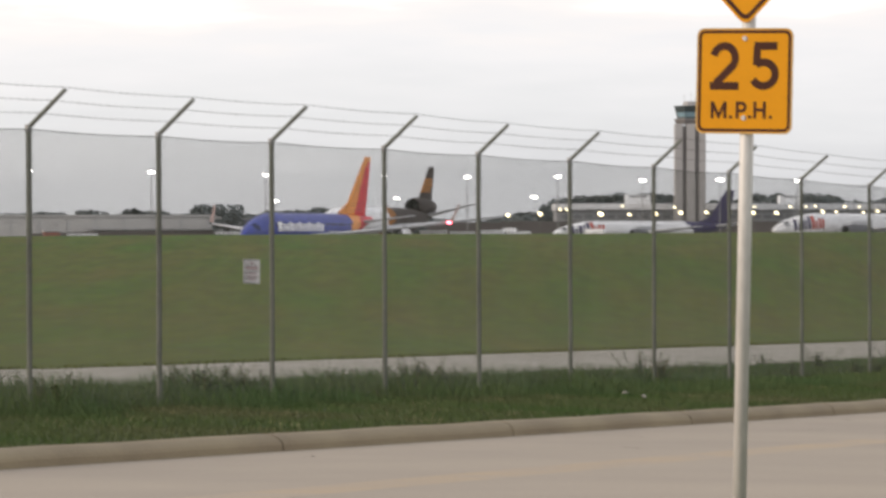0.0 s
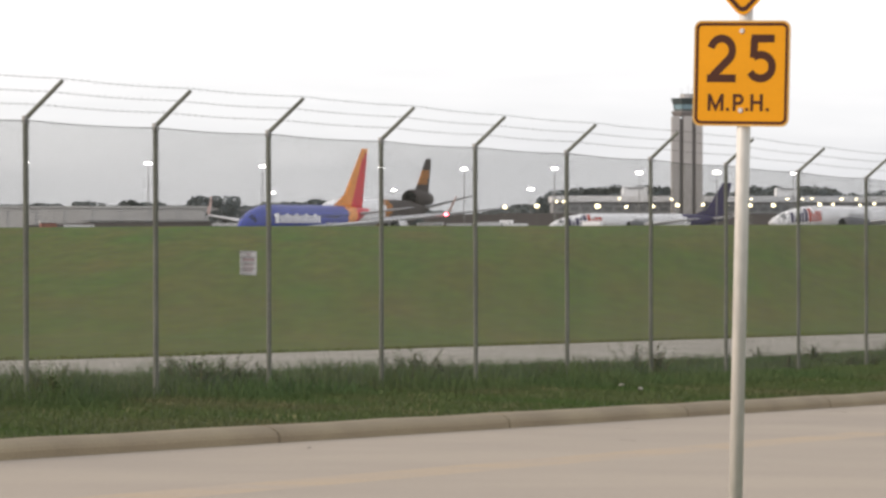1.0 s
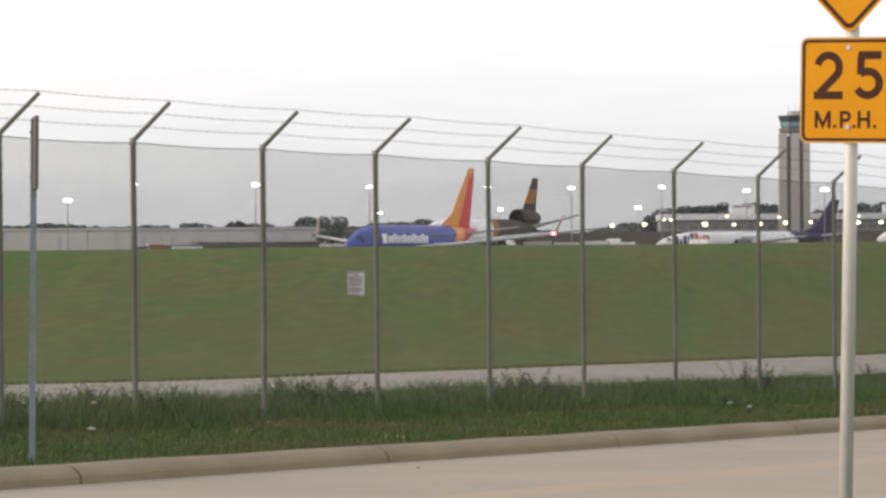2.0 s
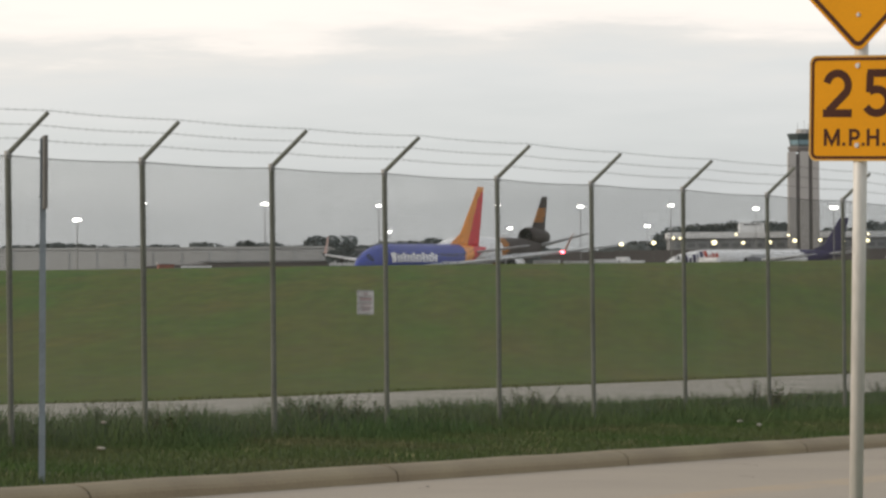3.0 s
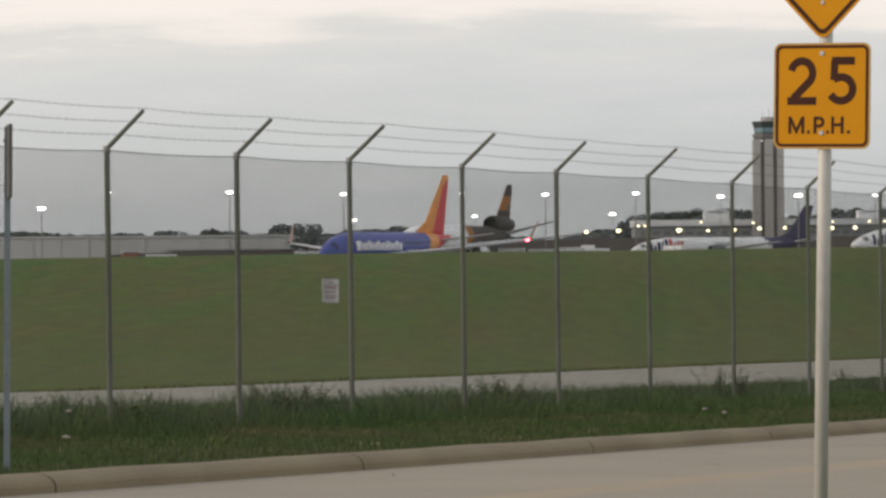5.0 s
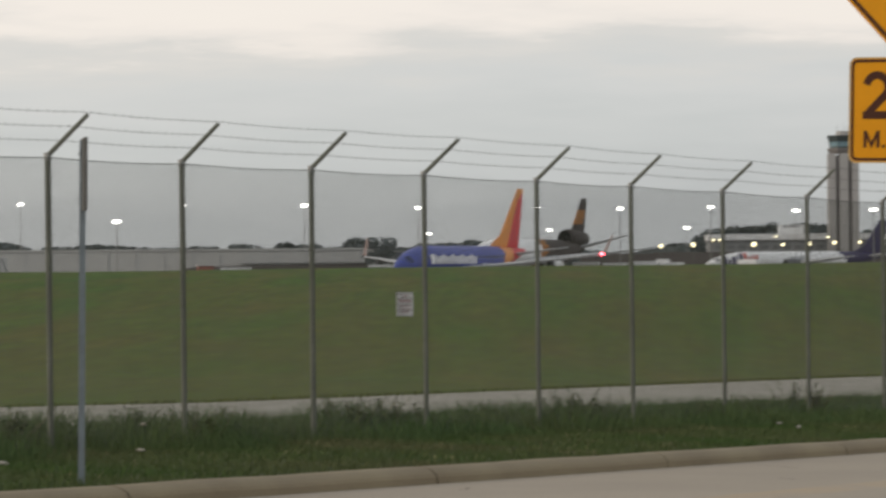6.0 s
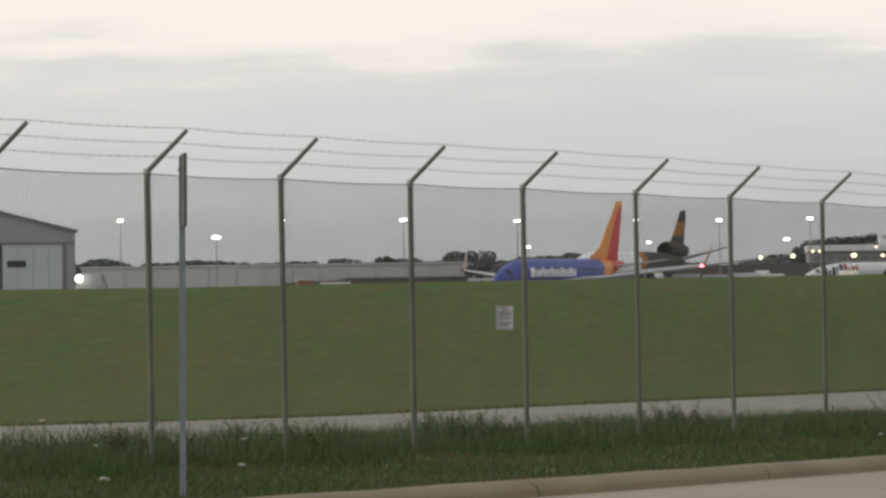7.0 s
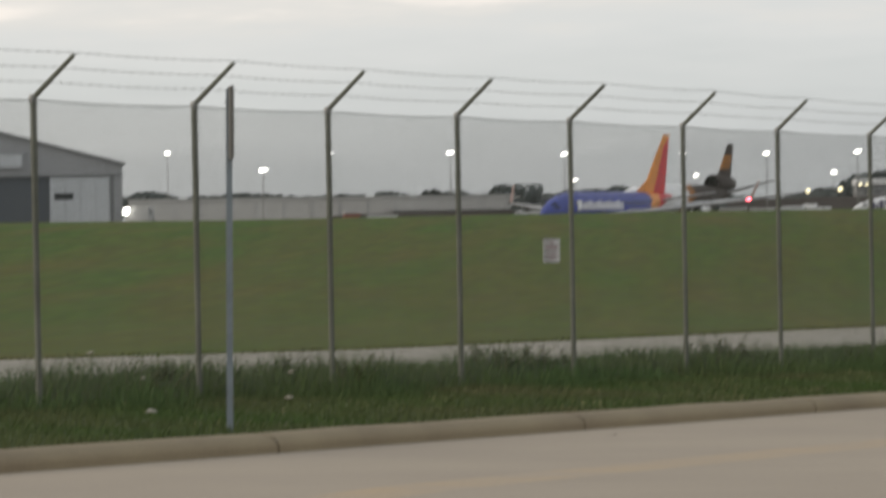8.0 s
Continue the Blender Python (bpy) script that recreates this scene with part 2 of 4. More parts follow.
def tube(bm, a, b, r0, r1=None, n=10, caps=True):
    a, b = Vector(a), Vector(b)
    d = b - a
    m = Matrix.Translation((a + b) / 2) @ d.to_track_quat("Z", "Y").to_matrix().to_4x4()
    bmesh.ops.create_cone(bm, cap_ends=caps, segments=n, radius1=r0, radius2=r0 if r1 is None else r1, depth=d.length, matrix=m)


def tubem(*a, **k):
    bm = bmesh.new()
    tube(bm, *a, **k)
    return bm


def loft(bm, rings, cap=True, index=None):
    """Skin a list of closed rings with equal vertex counts."""
    vs = [[bm.verts.new(p) for p in ring] for ring in rings]
    n = len(vs[0])
    for i in range(len(vs) - 1):
        for j in range(n):
            f = bm.faces.new((vs[i][j], vs[i][(j + 1) % n], vs[i + 1][(j + 1) % n], vs[i + 1][j]))
            if index:
                f.material_index = index(f.calc_center_median())
    if cap:
        for ring in (vs[0], vs[-1]):
            f = bm.faces.new(ring)
            if index:
                f.material_index = index(f.calc_center_median())
    bmesh.ops.recalc_face_normals(bm, faces=bm.faces)


def prism(bm, outline, y0, y1):
    """Extrude an outline in x and z from y0 to y1."""
    loft(bm, [[(x, y0, z) for x, z in outline], [(x, y1, z) for x, z in outline]])


def rounded(w, h, r, n=5):
    pts = []
    for cx, cz, a0 in ((w / 2 - r, h / 2 - r, 0), (-w / 2 + r, h / 2 - r, 90), (-w / 2 + r, -h / 2 + r, 180), (w / 2 - r, -h / 2 + r, 270)):
        for k in range(n + 1):
            a = radians(a0 + 90 * k / n)
            pts.append((cx + r * math.cos(a), cz + r * math.sin(a)))
    return pts


FIELD = pose(0, 0, 0, 0, 0, AXIS)


def afield(x, y, z=0.0, turn=0.0):
    """A pose by the airfield's axes: x across, y away from the road."""
    return FIELD @ pose(x, y, z, 0, 0, turn)


# ---- the ground ----
def smooth01(a, b, v):
    k = np.clip((v - a) / (b - a), 0, 1)
    return k * k * (3 - 2 * k)


def road_z(y):
    """The road falls gently along its length."""
    y = np.asarray(y, float)
    return -0.0195 * (np.clip(y, 19, 45) - 28.3) - 0.0125 * np.clip(y - 45, 0, 45)


def ground_z(x, y):
    x, y = np.asarray(x, float), np.asarray(y, float)
    d = -x
    away = 0.3607 * d + 0.9326 * y
    base = road_z(y)
    near = base + np.where(d > 12.3, 0.10 + 0.24 * np.clip((d - 12.3) / 7.0, 0, 1), np.where(d > 5.72, -0.06, 0.0))
    w = smooth01(21, 40, d) * smooth01(48, 150, away)
    z = near * (1 - w) + (1.80 + 0.0045 * np.clip(0.9326 * x + 0.3607 * y, -60, 60)) * w
    far = smooth01(150, 230, away) * smooth01(21, 40, d)
    return z * (1 - far) - 0.05 * far


def spaced(*runs):
    out = []
    for a, b, n in runs:
        out += [a + (b - a) * i / n for i in range(n)]
    return np.array(out + [runs[-1][1]])


def ground_sheet():
    dx = spaced((-4000, -800, 8), (-800, -200, 20), (-200, -60, 40), (-60, -24, 30), (-24, -12.5, 23))
    dx = np.concatenate([dx, [-12.3, -12.29, -5.73, -5.71], spaced((-4, 60, 12), (60, 4000, 10))])
    ys = spaced((-4000, -100, 8), (-100, 0, 8), (0, 90, 90), (90, 300, 60), (300, 1200, 30), (1200, 5000, 10))
    gx, gy = np.meshgrid(dx, ys)
    gz = ground_z(gx, gy)
    near = (gx < -22) & (gx > -200) & (gy > 10) & (gy < 200)
    lump = np.array([noise.noise((x * 0.12, y * 0.12, 0)) for x, y in zip(gx.ravel(), gy.ravel())]).reshape(gx.shape)
    gz = gz + np.where(near, 0.05 * lump, 0)
    nx, ny = len(dx), len(ys)
    idx = np.arange(nx * ny).reshape(ny, nx)
    quads = np.stack([idx[:-1, :-1], idx[:-1, 1:], idx[1:, 1:], idx[1:, :-1]], -1).reshape(-1, 4)
    me = bpy.data.meshes.new("ground")
    me.from_pydata(np.stack([gx, gy, gz], -1).reshape(-1, 3).tolist(), [], quads.tolist())
    me.materials.append(M_FIELD)
    me.materials.append(M_SOIL)
    for p in me.polygons:
        p.use_smooth = True
        p.material_index = 1 if -19.6 < p.center.x < 0 else 0
    return tagged(new("ground", me), "mown grass airfield rising to a low crest", "ground", kind="structure")


def strip(name, x0, x1, y0, y1, lift, material, label, cat, n=120, crown=0.0, base=road_z, surface=None):
    bm = bmesh.new()
    xs = np.linspace(x0, x1, 9)
    rows = []
    for y in np.linspace(y0, y1, n):
        rows.append([bm.verts.new((x, y, float(surface(x, y) if surface else base(y)) + lift + crown * (1 - (2 * (x - x0) / (x1 - x0) - 1) ** 2))) for x in xs])
    for a, b in zip(rows, rows[1:]):
        for j in range(len(xs) - 1):
            bm.faces.new((a[j], a[j + 1], b[j + 1], b[j]))
    ob = mesh_ob(name, bm, material, smooth=True)
    return tagged(ob, label, cat, kind="structure")


ground_sheet()
strip("road", -12.2, -5.72, -30, 160, 0.0, M_ROAD, "pale worn concrete road with fine cracks", "road", crown=0.0)
strip("road_line", -9.50, -9.02, -30, 160, 0.0005, M_YELLOW, "faded yellow centre line on the road", "road marking", n=120)
strip("perimeter_path", -22.1, -17.3, -30, 160, 0.022, M_PATH, "pale gravel perimeter path behind the fence", "path", n=191, surface=ground_z)


def kerb():
    root = thing("kerb", pose(0, 0, 0), "tan concrete kerb with open joints beside the verge", "kerb", kind="structure")
    prof = [(-12.2, -0.05), (-12.206, 0.048), (-12.218, 0.072), (-12.243, 0.094), (-12.278, 0.111), (-12.32, 0.121), (-12.362, 0.125), (-12.38, 0.11), (-12.38, -0.05)]
    y = 23.57 - 4.80 * 3
    while y < 90:
        bm = bmesh.new()
        ys = np.linspace(y + 0.013, y + 4.787, 5)
        rings = [[(px, yy, float(road_z(yy)) + pz + 0.004 * math.sin(3.1 * yy)) for px, pz in prof] for yy in ys]
        loft(bm, rings)
        part("kerb_stone", bm, M_KERB, root)
        bm = bmesh.new()
        zj = float(road_z(y))
        box(bm, -12.37, y - 0.0125, zj - 0.05, -12.222, y + 0.0125, zj + 0.075)
        part("joint", bm, M_JOINT, root)
        y += 4.80


kerb()


def road_cracks():
    """Short wandering cracks in the concrete, each a thin dark sliver."""
    rs = random.Random(17)
    for x, y, ln in ((-11.2, 33.5, 0.9), (-11.0, 36.2, 0.7), (-11.5, 27.1, 0.6), (-10.2, 30.4, 0.5), (-11.4, 40.5, 1.1)):
        bm = bmesh.new()
        a, px, py = rs.uniform(0.9, 2.2), x, y
        left, right = [], []
        for k in range(7):
            w = 0.005 * math.sin(math.pi * (k + 0.3) / 6.6) + 0.002
            z = float(road_z(py)) + 0.0015
            left.append(bm.verts.new((px - w * math.sin(a), py + w * math.cos(a), z)))
            right.append(bm.verts.new((px + w * math.sin(a), py - w * math.cos(a), z)))
            a += rs.uniform(-0.5, 0.5)
            px, py = px + math.cos(a) * ln / 6, py + math.sin(a) * ln / 6
        for k in range(6):
            bm.faces.new((left[k], right[k], right[k + 1], left[k + 1]))
        tagged(mesh_ob("road_crack", bm, M_JOINT), "thin dark crack in the concrete road", "crack", kind="structure")


road_cracks()


# ---- fence ----
FENCE_X = -15.2
POST_Y = [18.70, 21.09, 23.40, 25.72, 28.06, 30.27, 32.69, 35.07, 37.76, 40.29, 43.05, 45.89, 48.73, 51.77, 54.95, 57.90, 60.63, 63.45]


def top_z(y):
    return float(np.interp(y, [0, 35.87, 42.7, 48.68, 54.66, 76.9], [2.422, 2.420, 2.397, 2.354, 2.277, 2.098]))


def fabric_mesh(width=3.0, height=2.36):
    """Woven diamond wire: zigzag wires side by side, knuckled at the top."""
    step, r = 0.0265, 0.0018
    cols, n = int(width / (2 * step)) + 1, int(height / step)
    zz = np.arange(n + 1) * step
    flip = (np.arange(n + 1) % 2) * step
    tri = np.array([(math.cos(a) * r, math.sin(a) * r) for a in (0.5, 2.6, 4.7)])
    verts, faces = [], []
    sag = np.random.RandomState(4)
    base = 0
    for c in range(cols * 2):
        if c % 2 == 0:
            x = c * step + flip
        else:
            x = c * step + step - flip
        x = np.clip(x, 0, width)
        dip = 0.018 * math.sin(math.pi * min(c * step / width, 1)) + 0.006 * sag.rand()
        z = zz - dip * zz / height
        y = 0.003 * np.where(np.arange(n + 1) % 2 == 0, 1, -1) + 0.012 * math.sin(2.2 * c * step) * np.sin(math.pi * zz / height)
        ring = np.stack([np.stack([x + dx, y + dy, z], -1) for dx, dy in tri], 1).reshape(-1, 3)
        verts.append(ring)
        k = np.arange(n)[:, None] * 3 + base
        for j in range(3):
            j2 = (j + 1) % 3
            faces.append(np.concatenate([k + j, k + j2, k + 3 + j2, k + 3 + j], 1))
        base += 3 * (n + 1)
        if c % 2 and c > cols * 2:
            break
    me = bpy.data.meshes.new("mesh_panel")
    me.from_pydata(np.concatenate(verts).tolist(), [], np.concatenate(faces).tolist())
    me.materials.append(M_WIRE)
    return me


def wire_run(name, pts, r, parent, mt, label="", sag=0.012):
    """A thin wire with small sags between its holding points."""
    bm = bmesh.new()
    for a, b in zip(pts, pts[1:]):
        a, b = Vector(a), Vector(b)
        prev = a
        for k in range(1, 9):
            q = a.lerp(b, k / 8)
            q.z -= sag * math.sin(math.pi * k / 8)
            tube(bm, prev, q, r, n=4, caps=False)
            prev = q
    return part(name, bm, mt, parent, label)


def fence():
    root = thing("chain_link_fence", pose(0, 0, 0), "tall galvanised chain-link fence with outward barbed-wire arms", "fence")
    rnd = random.Random(3)
    tips = [[], [], []]
    tops = []
    fab = fabric_mesh()
    for i, y in enumerate(POST_Y):
        zt, zb = top_z(y), float(ground_z(FENCE_X, y)) - 0.15
        lean = rnd.uniform(-0.006, 0.006) + 0.012
        bm = bmesh.new()
        tube(bm, (FENCE_X, y + lean * 2, zb), (FENCE_X, y, zt), 0.0228, n=12)
        post = part("post", bm, M_POST, root)
        bm = bmesh.new()
        tube(bm, (FENCE_X, y, zt - 0.05), (FENCE_X, y, zt + 0.010), 0.029, 0.027, n=12)
        part("collar", bm, M_GALV, post)
        tip = Vector((FENCE_X + 0.331 + rnd.uniform(-0.01, 0.01), y + rnd.uniform(-0.01, 0.01), zt + 0.282 + rnd.uniform(-0.008, 0.008)))
        foot = Vector((FENCE_X + 0.005, y, zt - 0.01))
        bm = bmesh.new()
        tube(bm, foot, tip, 0.0205, 0.017, n=8)
        part("arm", bm, M_POST, post)
        for k, f in enumerate((0.30, 0.64, 0.985)):
            tips[k].append(foot.lerp(tip, f) + Vector((0, 0, 0.02)))
        tops.append(Vector((FENCE_X + 0.03, y, zt - 0.028)))
    for run in tips:
        wire_run("barbed_wire", run, 0.0017, root, M_WIRE)
    wire_run("tension_wire", tops, 0.0036, root, M_WIRE, sag=0.015)
    # barbs, twisted on every 130 mm
    bm = bmesh.new()
    for run in tips:
        for a, b in zip(run, run[1:]):
            n = int((b - a).length / 0.13)
            for k in range(n):
                q = a.lerp(b, (k + 0.5) / n) - Vector((0, 0, 0.010 * math.sin(math.pi * (k + 0.5) / n)))
                for d in ((0.014, 0.004, 0.014), (0.014, -0.004, -0.014)):
                    tube(bm, q - Vector(d), q + Vector(d), 0.0007, n=3, caps=False)
    tagged(part("barbing", bm, M_WIRE, root), kind="stuff")
    for a, b in zip(POST_Y, POST_Y[1:]):
        ob = new("mesh_panel", fab)
        ob.parent = root
        za, zb = top_z(a) - 0.026, top_z(b) - 0.026
        low = min(float(ground_z(FENCE_X, a)), float(ground_z(FENCE_X, b))) + 0.02
        h = (za - low) / 2.36
        sh = Matrix(((0, -1, 0, FENCE_X + 0.036), ((b - a) / 3.0, 0, 0, a), ((zb - za) / 3.0, 0, h, low), (0, 0, 0, 1)))
        ob.matrix_local = sh
    return root


fence()


def notice():
    m = pose(FENCE_X + 0.045, 34.53, 1.248, 0, 1.0, 90)
    t = thing("fence_notice", m, "small white printed notice wired to the fence", "sign")
    t.scale = (0.854, 0.854, 0.854)
    bm = bmesh.new()
    prism(bm, rounded(0.42, 0.25, 0.015), -0.002, 0.002)
    part("plate", bm, M_WHITE, t)
    for z, w, h in ((0.085, 0.10, 0.018), (0.035, 0.30, 0.032), (-0.02, 0.24, 0.014), (-0.05, 0.28, 0.014), (-0.08, 0.20, 0.014)):
        part("print_bar", boxm(-w / 2, -0.0045, z - h / 2, w / 2, -0.0021, z + h / 2), M_BARS, t)
    for x in (-0.19, 0.19):
        for z in (-0.105, 0.105):
            part("tie", tubem((x, -0.006, z), (x, 0.02, z), 0.005, n=6), M_GALV, t)


notice()


# ---- road signs ----
def arc(cx, cz, rx, rz, a0, a1, n=16):
    return [(cx + rx * math.cos(radians(a0 + (a1 - a0) * k / n)), cz + rz * math.sin(radians(a0 + (a1 - a0) * k / n))) for k in range(n + 1)]


def glyph(name, strokes, x, z, width, parent):
    """A character of raised strokes of even width; each stroke is a centre line."""
    bm = bmesh.new()
    for i, pts in enumerate(strokes):
        lift = 0.0003 * i
        rows = []
        for k, (px, pz) in enumerate(pts):
            a, b = pts[max(k - 1, 0)], pts[min(k + 1, len(pts) - 1)]
            dx, dz = b[0] - a[0], b[1] - a[1]
            ln = math.hypot(dx, dz)
            nx, nz = -dz / ln * width / 2, dx / ln * width / 2
            if 0 < k < len(pts) - 1:
                u = (px - a[0], pz - a[1])
                half = abs((-u[1] * nx + u[0] * nz)) / (math.hypot(*u) * width / 2)
                nx, nz = nx / max(half, 0.5), nz / max(half, 0.5)
            rows.append([bm.verts.new((x + px + s * nx, y, z + pz + s * nz)) for s, y in ((1, -0.0361), (1, -0.0374 - lift), (-1, -0.0374 - lift), (-1, -0.0361))])
        for p, q in zip(rows, rows[1:]):
            for c in range(3):
                bm.faces.new((p[c], p[c + 1], q[c + 1], q[c]))
        bm.faces.new(rows[0])
        bm.faces.new(rows[-1])
    bmesh.ops.recalc_face_normals(bm, faces=bm.faces)
    return part(name, bm, M_INK, parent)


def ring(bm, outer, inner, y0, y1):
    a = len(outer)
    fr = [bm.verts.new((x, y0, z)) for x, z in outer]
    fi = [bm.verts.new((x, y0, z)) for x, z in inner]
    br = [bm.verts.new((x, y1, z)) for x, z in outer]
    bi = [bm.verts.new((x, y1, z)) for x, z in inner]
    for i in range(a):
        j = (i + 1) % a
        bm.faces.new((fr[i], fr[j], fi[j], fi[i]))
        bm.faces.new((br[i], br[j], fr[j], fr[i]))
        bm.faces.new((fi[i], fi[j], bi[j], bi[i]))
    bmesh.ops.recalc_face_normals(bm, faces=bm.faces)


def turned(pts, deg):
    c, s = math.cos(radians(deg)), math.sin(radians(deg))
    return [(x * c - z * s, x * s + z * c) for x, z in pts]


def speed_sign():
    foot = float(road_z(17.8))
    m = pose(-5.515, 17.82, foot, 0, 1.25, -8)
    t = thing("speed_sign", m, "yellow advisory speed sign with turn arrow on a pale steel pole", "road sign")
    bm = bmesh.new()
    tube(bm, (0, 0, -0.2), (0, 0, 3.3), 0.030, n=20)
    part("pole", bm, M_POLE, t, "round pale steel pole", smooth=True)
    zc = 2.201 - foot
    W = 0.458
    bm = bmesh.new()
    prism(bm, rounded(W, W, 0.035), -0.036, -0.033)
    pl = part("speed_plate", bm, M_SIGNY, t)
    pl.location = (0, 0, zc)
    tagged(pl, "square yellow plate reading 25 M.P.H.")
    bm = bmesh.new()
    ring(bm, rounded(W - 0.020, W - 0.020, 0.028), rounded(W - 0.044, W - 0.044, 0.018), -0.0378, -0.0361)
    part("border", bm, M_INK, pl)
    # numerals 0.206 high, letters 0.074 high, all on their lower left corner
    glyph("number_two", [arc(0.068, 0.137, 0.0515, 0.0525, 168, -38) + [(0.026, 0.026)], [(0.0, 0.0165), (0.137, 0.0165)]], -0.164, -0.038, 0.034, pl)
    glyph("number_five", [arc(0.064, 0.068, 0.0555, 0.0515, 128, -152), [(0.030, 0.106), (0.033, 0.190)], [(0.020, 0.1895), (0.127, 0.1895)]], 0.027, -0.038, 0.034, pl)
    for x in (-0.069, 0.023, 0.121):
        glyph("full_stop", [[(0.0, 0.007), (0.0135, 0.007)]], x, -0.163, 0.0135, pl)
    glyph("letter_m", [[(0.007, 0), (0.007, 0.074)], [(0.069, 0), (0.069, 0.074)], [(0.008, 0.070), (0.038, 0.010), (0.068, 0.070)]], -0.158, -0.163, 0.0135, pl)
    glyph("letter_p", [[(0.007, 0), (0.007, 0.074)], [(0.007, 0.067), (0.028, 0.067)] + arc(0.028, 0.050, 0.017, 0.017, 80, -80, 8) + [(0.028, 0.033), (0.007, 0.033)]], -0.038, -0.163, 0.0135, pl)
    glyph("letter_h", [[(0.007, 0), (0.007, 0.074)], [(0.052, 0), (0.052, 0.074)], [(0.010, 0.038), (0.049, 0.038)]], 0.046, -0.163, 0.0135, pl)
    bm = bmesh.new()
    ring(bm, rounded(W, W, 0.035), rounded(W - 0.012, W - 0.012, 0.030), -0.0372, -0.0361)
    part("rim", bm, M_SIGNEDGE, pl, "pale rim of the plate, retro-reflection put into its colour")
    for z in (0.184, -0.160):
        part("bolt", tubem((0, -0.033, z), (0, -0.042, z), 0.013, 0.010, n=10), M_WHITE, pl, "pale bolt head")
        part("bracket", boxm(-0.035, -0.033, z - 0.02, 0.035, 0.034, z + 0.02, bevel=0.004), M_GALV, pl)
    # warning diamond above
    S = 0.762
    zd = zc + W / 2 + 0.020 + S / math.sqrt(2) - 0.014
    bm = bmesh.new()
    prism(bm, turned(rounded(S, S, 0.045), 45), -0.036, -0.033)
    dm = part("warning_diamond", bm, M_SIGNY, t, "yellow diamond plate with a black turn arrow")
    dm.location = (0, 0, zd)
    bm = bmesh.new()
    ring(bm, turned(rounded(S - 0.026, S - 0.026, 0.036), 45), turned(rounded(S - 0.062, S - 0.062, 0.024), 45), -0.0378, -0.0361)
    part("border", bm, M_INK, dm)
    bm = bmesh.new()
    prism(bm, [(-0.165, -0.265), (-0.075, -0.265), (-0.075, 0.02), (0.06, 0.02), (0.06, -0.06), (0.24, 0.065), (0.06, 0.19), (0.06, 0.11), (-0.115, 0.11), (-0.165, 0.06)], -0.0378, -0.0361)
    part("arrow", bm, M_INK, dm)
    for z in (-0.37, -0.26, 0.37):
        part("bolt", tubem((0, -0.033, z), (0, -0.042, z), 0.011, 0.008, n=10), M_WHITE, dm, "pale bolt head")
    for z in (-0.30, 0.37):
        part("bracket", boxm(-0.035, -0.033, z - 0.02, 0.035, 0.034, z + 0.02, bevel=0.004), M_GALV, dm)


speed_sign()


def channel_post():
    """Steel channel post; its square plate is seen edge-on."""
    y = 23.9
    x = -12.72
    z = float(ground_z(x, y))
    t = thing("verge_sign", pose(x, y, z, 0.2, 0.6, 28.6), "grey steel channel post with a plate seen edge-on", "road sign")
    bm = bmesh.new()
    prof = [(-0.02, -0.016), (0.02, -0.016), (0.02, 0.016), (0.014, 0.016), (0.014, -0.008), (-0.014, -0.008), (-0.014, 0.016), (-0.02, 0.016)]
    loft(bm, [[(px, py, zz) for px, py in prof] for zz in (-0.3, 2.165)])
    part("post", bm, M_DARKPOST, t)
    bm = bmesh.new()
    box(bm, -0.012, -0.23, -0.23, 0.012, 0.23, 0.23, bevel=0.004)
    pl = part("plate", bm, M_BROWNPLATE, t, "weathered plate seen edge-on")
    pl.matrix_local = pose(0.008, 0, 1.95, 0, 0, 2.0)
    for zz in (1.80, 2.08):
        part("bolt", tubem((-0.028, 0, zz), (0.03, 0, zz), 0.008, n=8), M_GALV, t)


channel_post()


# ---- verge plants ----
def blades(name, n, xr, yr, height, width, material, label, seed, lean=0.5, clump=0.0, keep=None, hmap=None):
    """Curved tapering blades, two segments each, as one stretch of growth."""
    rs = np.random.RandomState(seed)
    x = rs.uniform(*xr, n)
    y = rs.uniform(*yr, n)
    if clump:
        cx, cy = rs.uniform(*xr, n // 40 + 1), rs.uniform(*yr, n // 40 + 1)
        pick = rs.randint(0, len(cx), n)
        on = rs.rand(n) < clump
        x = np.where(on, cx[pick] + rs.normal(0, 0.09, n), x)
        y = np.where(on, cy[pick] + rs.normal(0, 0.14, n), y)
    h = height * rs.uniform(0.45, 1.25, n)
    if hmap is not None:
        h = h * hmap(x, y)
    sel = h > 0.012
    x, y, h = x[sel], y[sel], h[sel]
    n = len(x)
    z = ground_z(x, y) - 0.01
    a = rs.uniform(0, 2 * math.pi, n)
    b = rs.uniform(0, 2 * math.pi, n)
    w = width * rs.uniform(0.6, 1.5, n) / 2
    l = lean * rs.uniform(0.15, 1, n) * h
    root = np.stack([x, y, z], -1)
    side = np.stack([np.cos(a) * w, np.sin(a) * w, 0 * w], -1)
    out = np.stack([np.cos(b) * l, np.sin(b) * l, 0 * l], -1)
    up = np.stack([0 * h, 0 * h, h], -1)
    v = np.stack([root - side, root + side, root + up * 0.55 + out * 0.35 + side * 0.8, root + up * 0.55 + out * 0.35 - side * 0.8, root + up + out], 1)
    i = np.arange(n)[:, None] * 5
    quads = (i + np.array([0, 1, 2, 3])).tolist()
    tris = (i + np.array([3, 2, 4])).tolist()
    me = bpy.data.meshes.new(name)
    me.from_pydata(v.reshape(-1, 3).tolist(), [], quads + tris)
    me.materials.append(material)
    return tagged(new(name, me), label, "grass", kind="stuff")


def patch(x, y, s, seed):
    return np.array([noise.noise((p * s, q * s, seed)) for p, q in zip(x, y)])


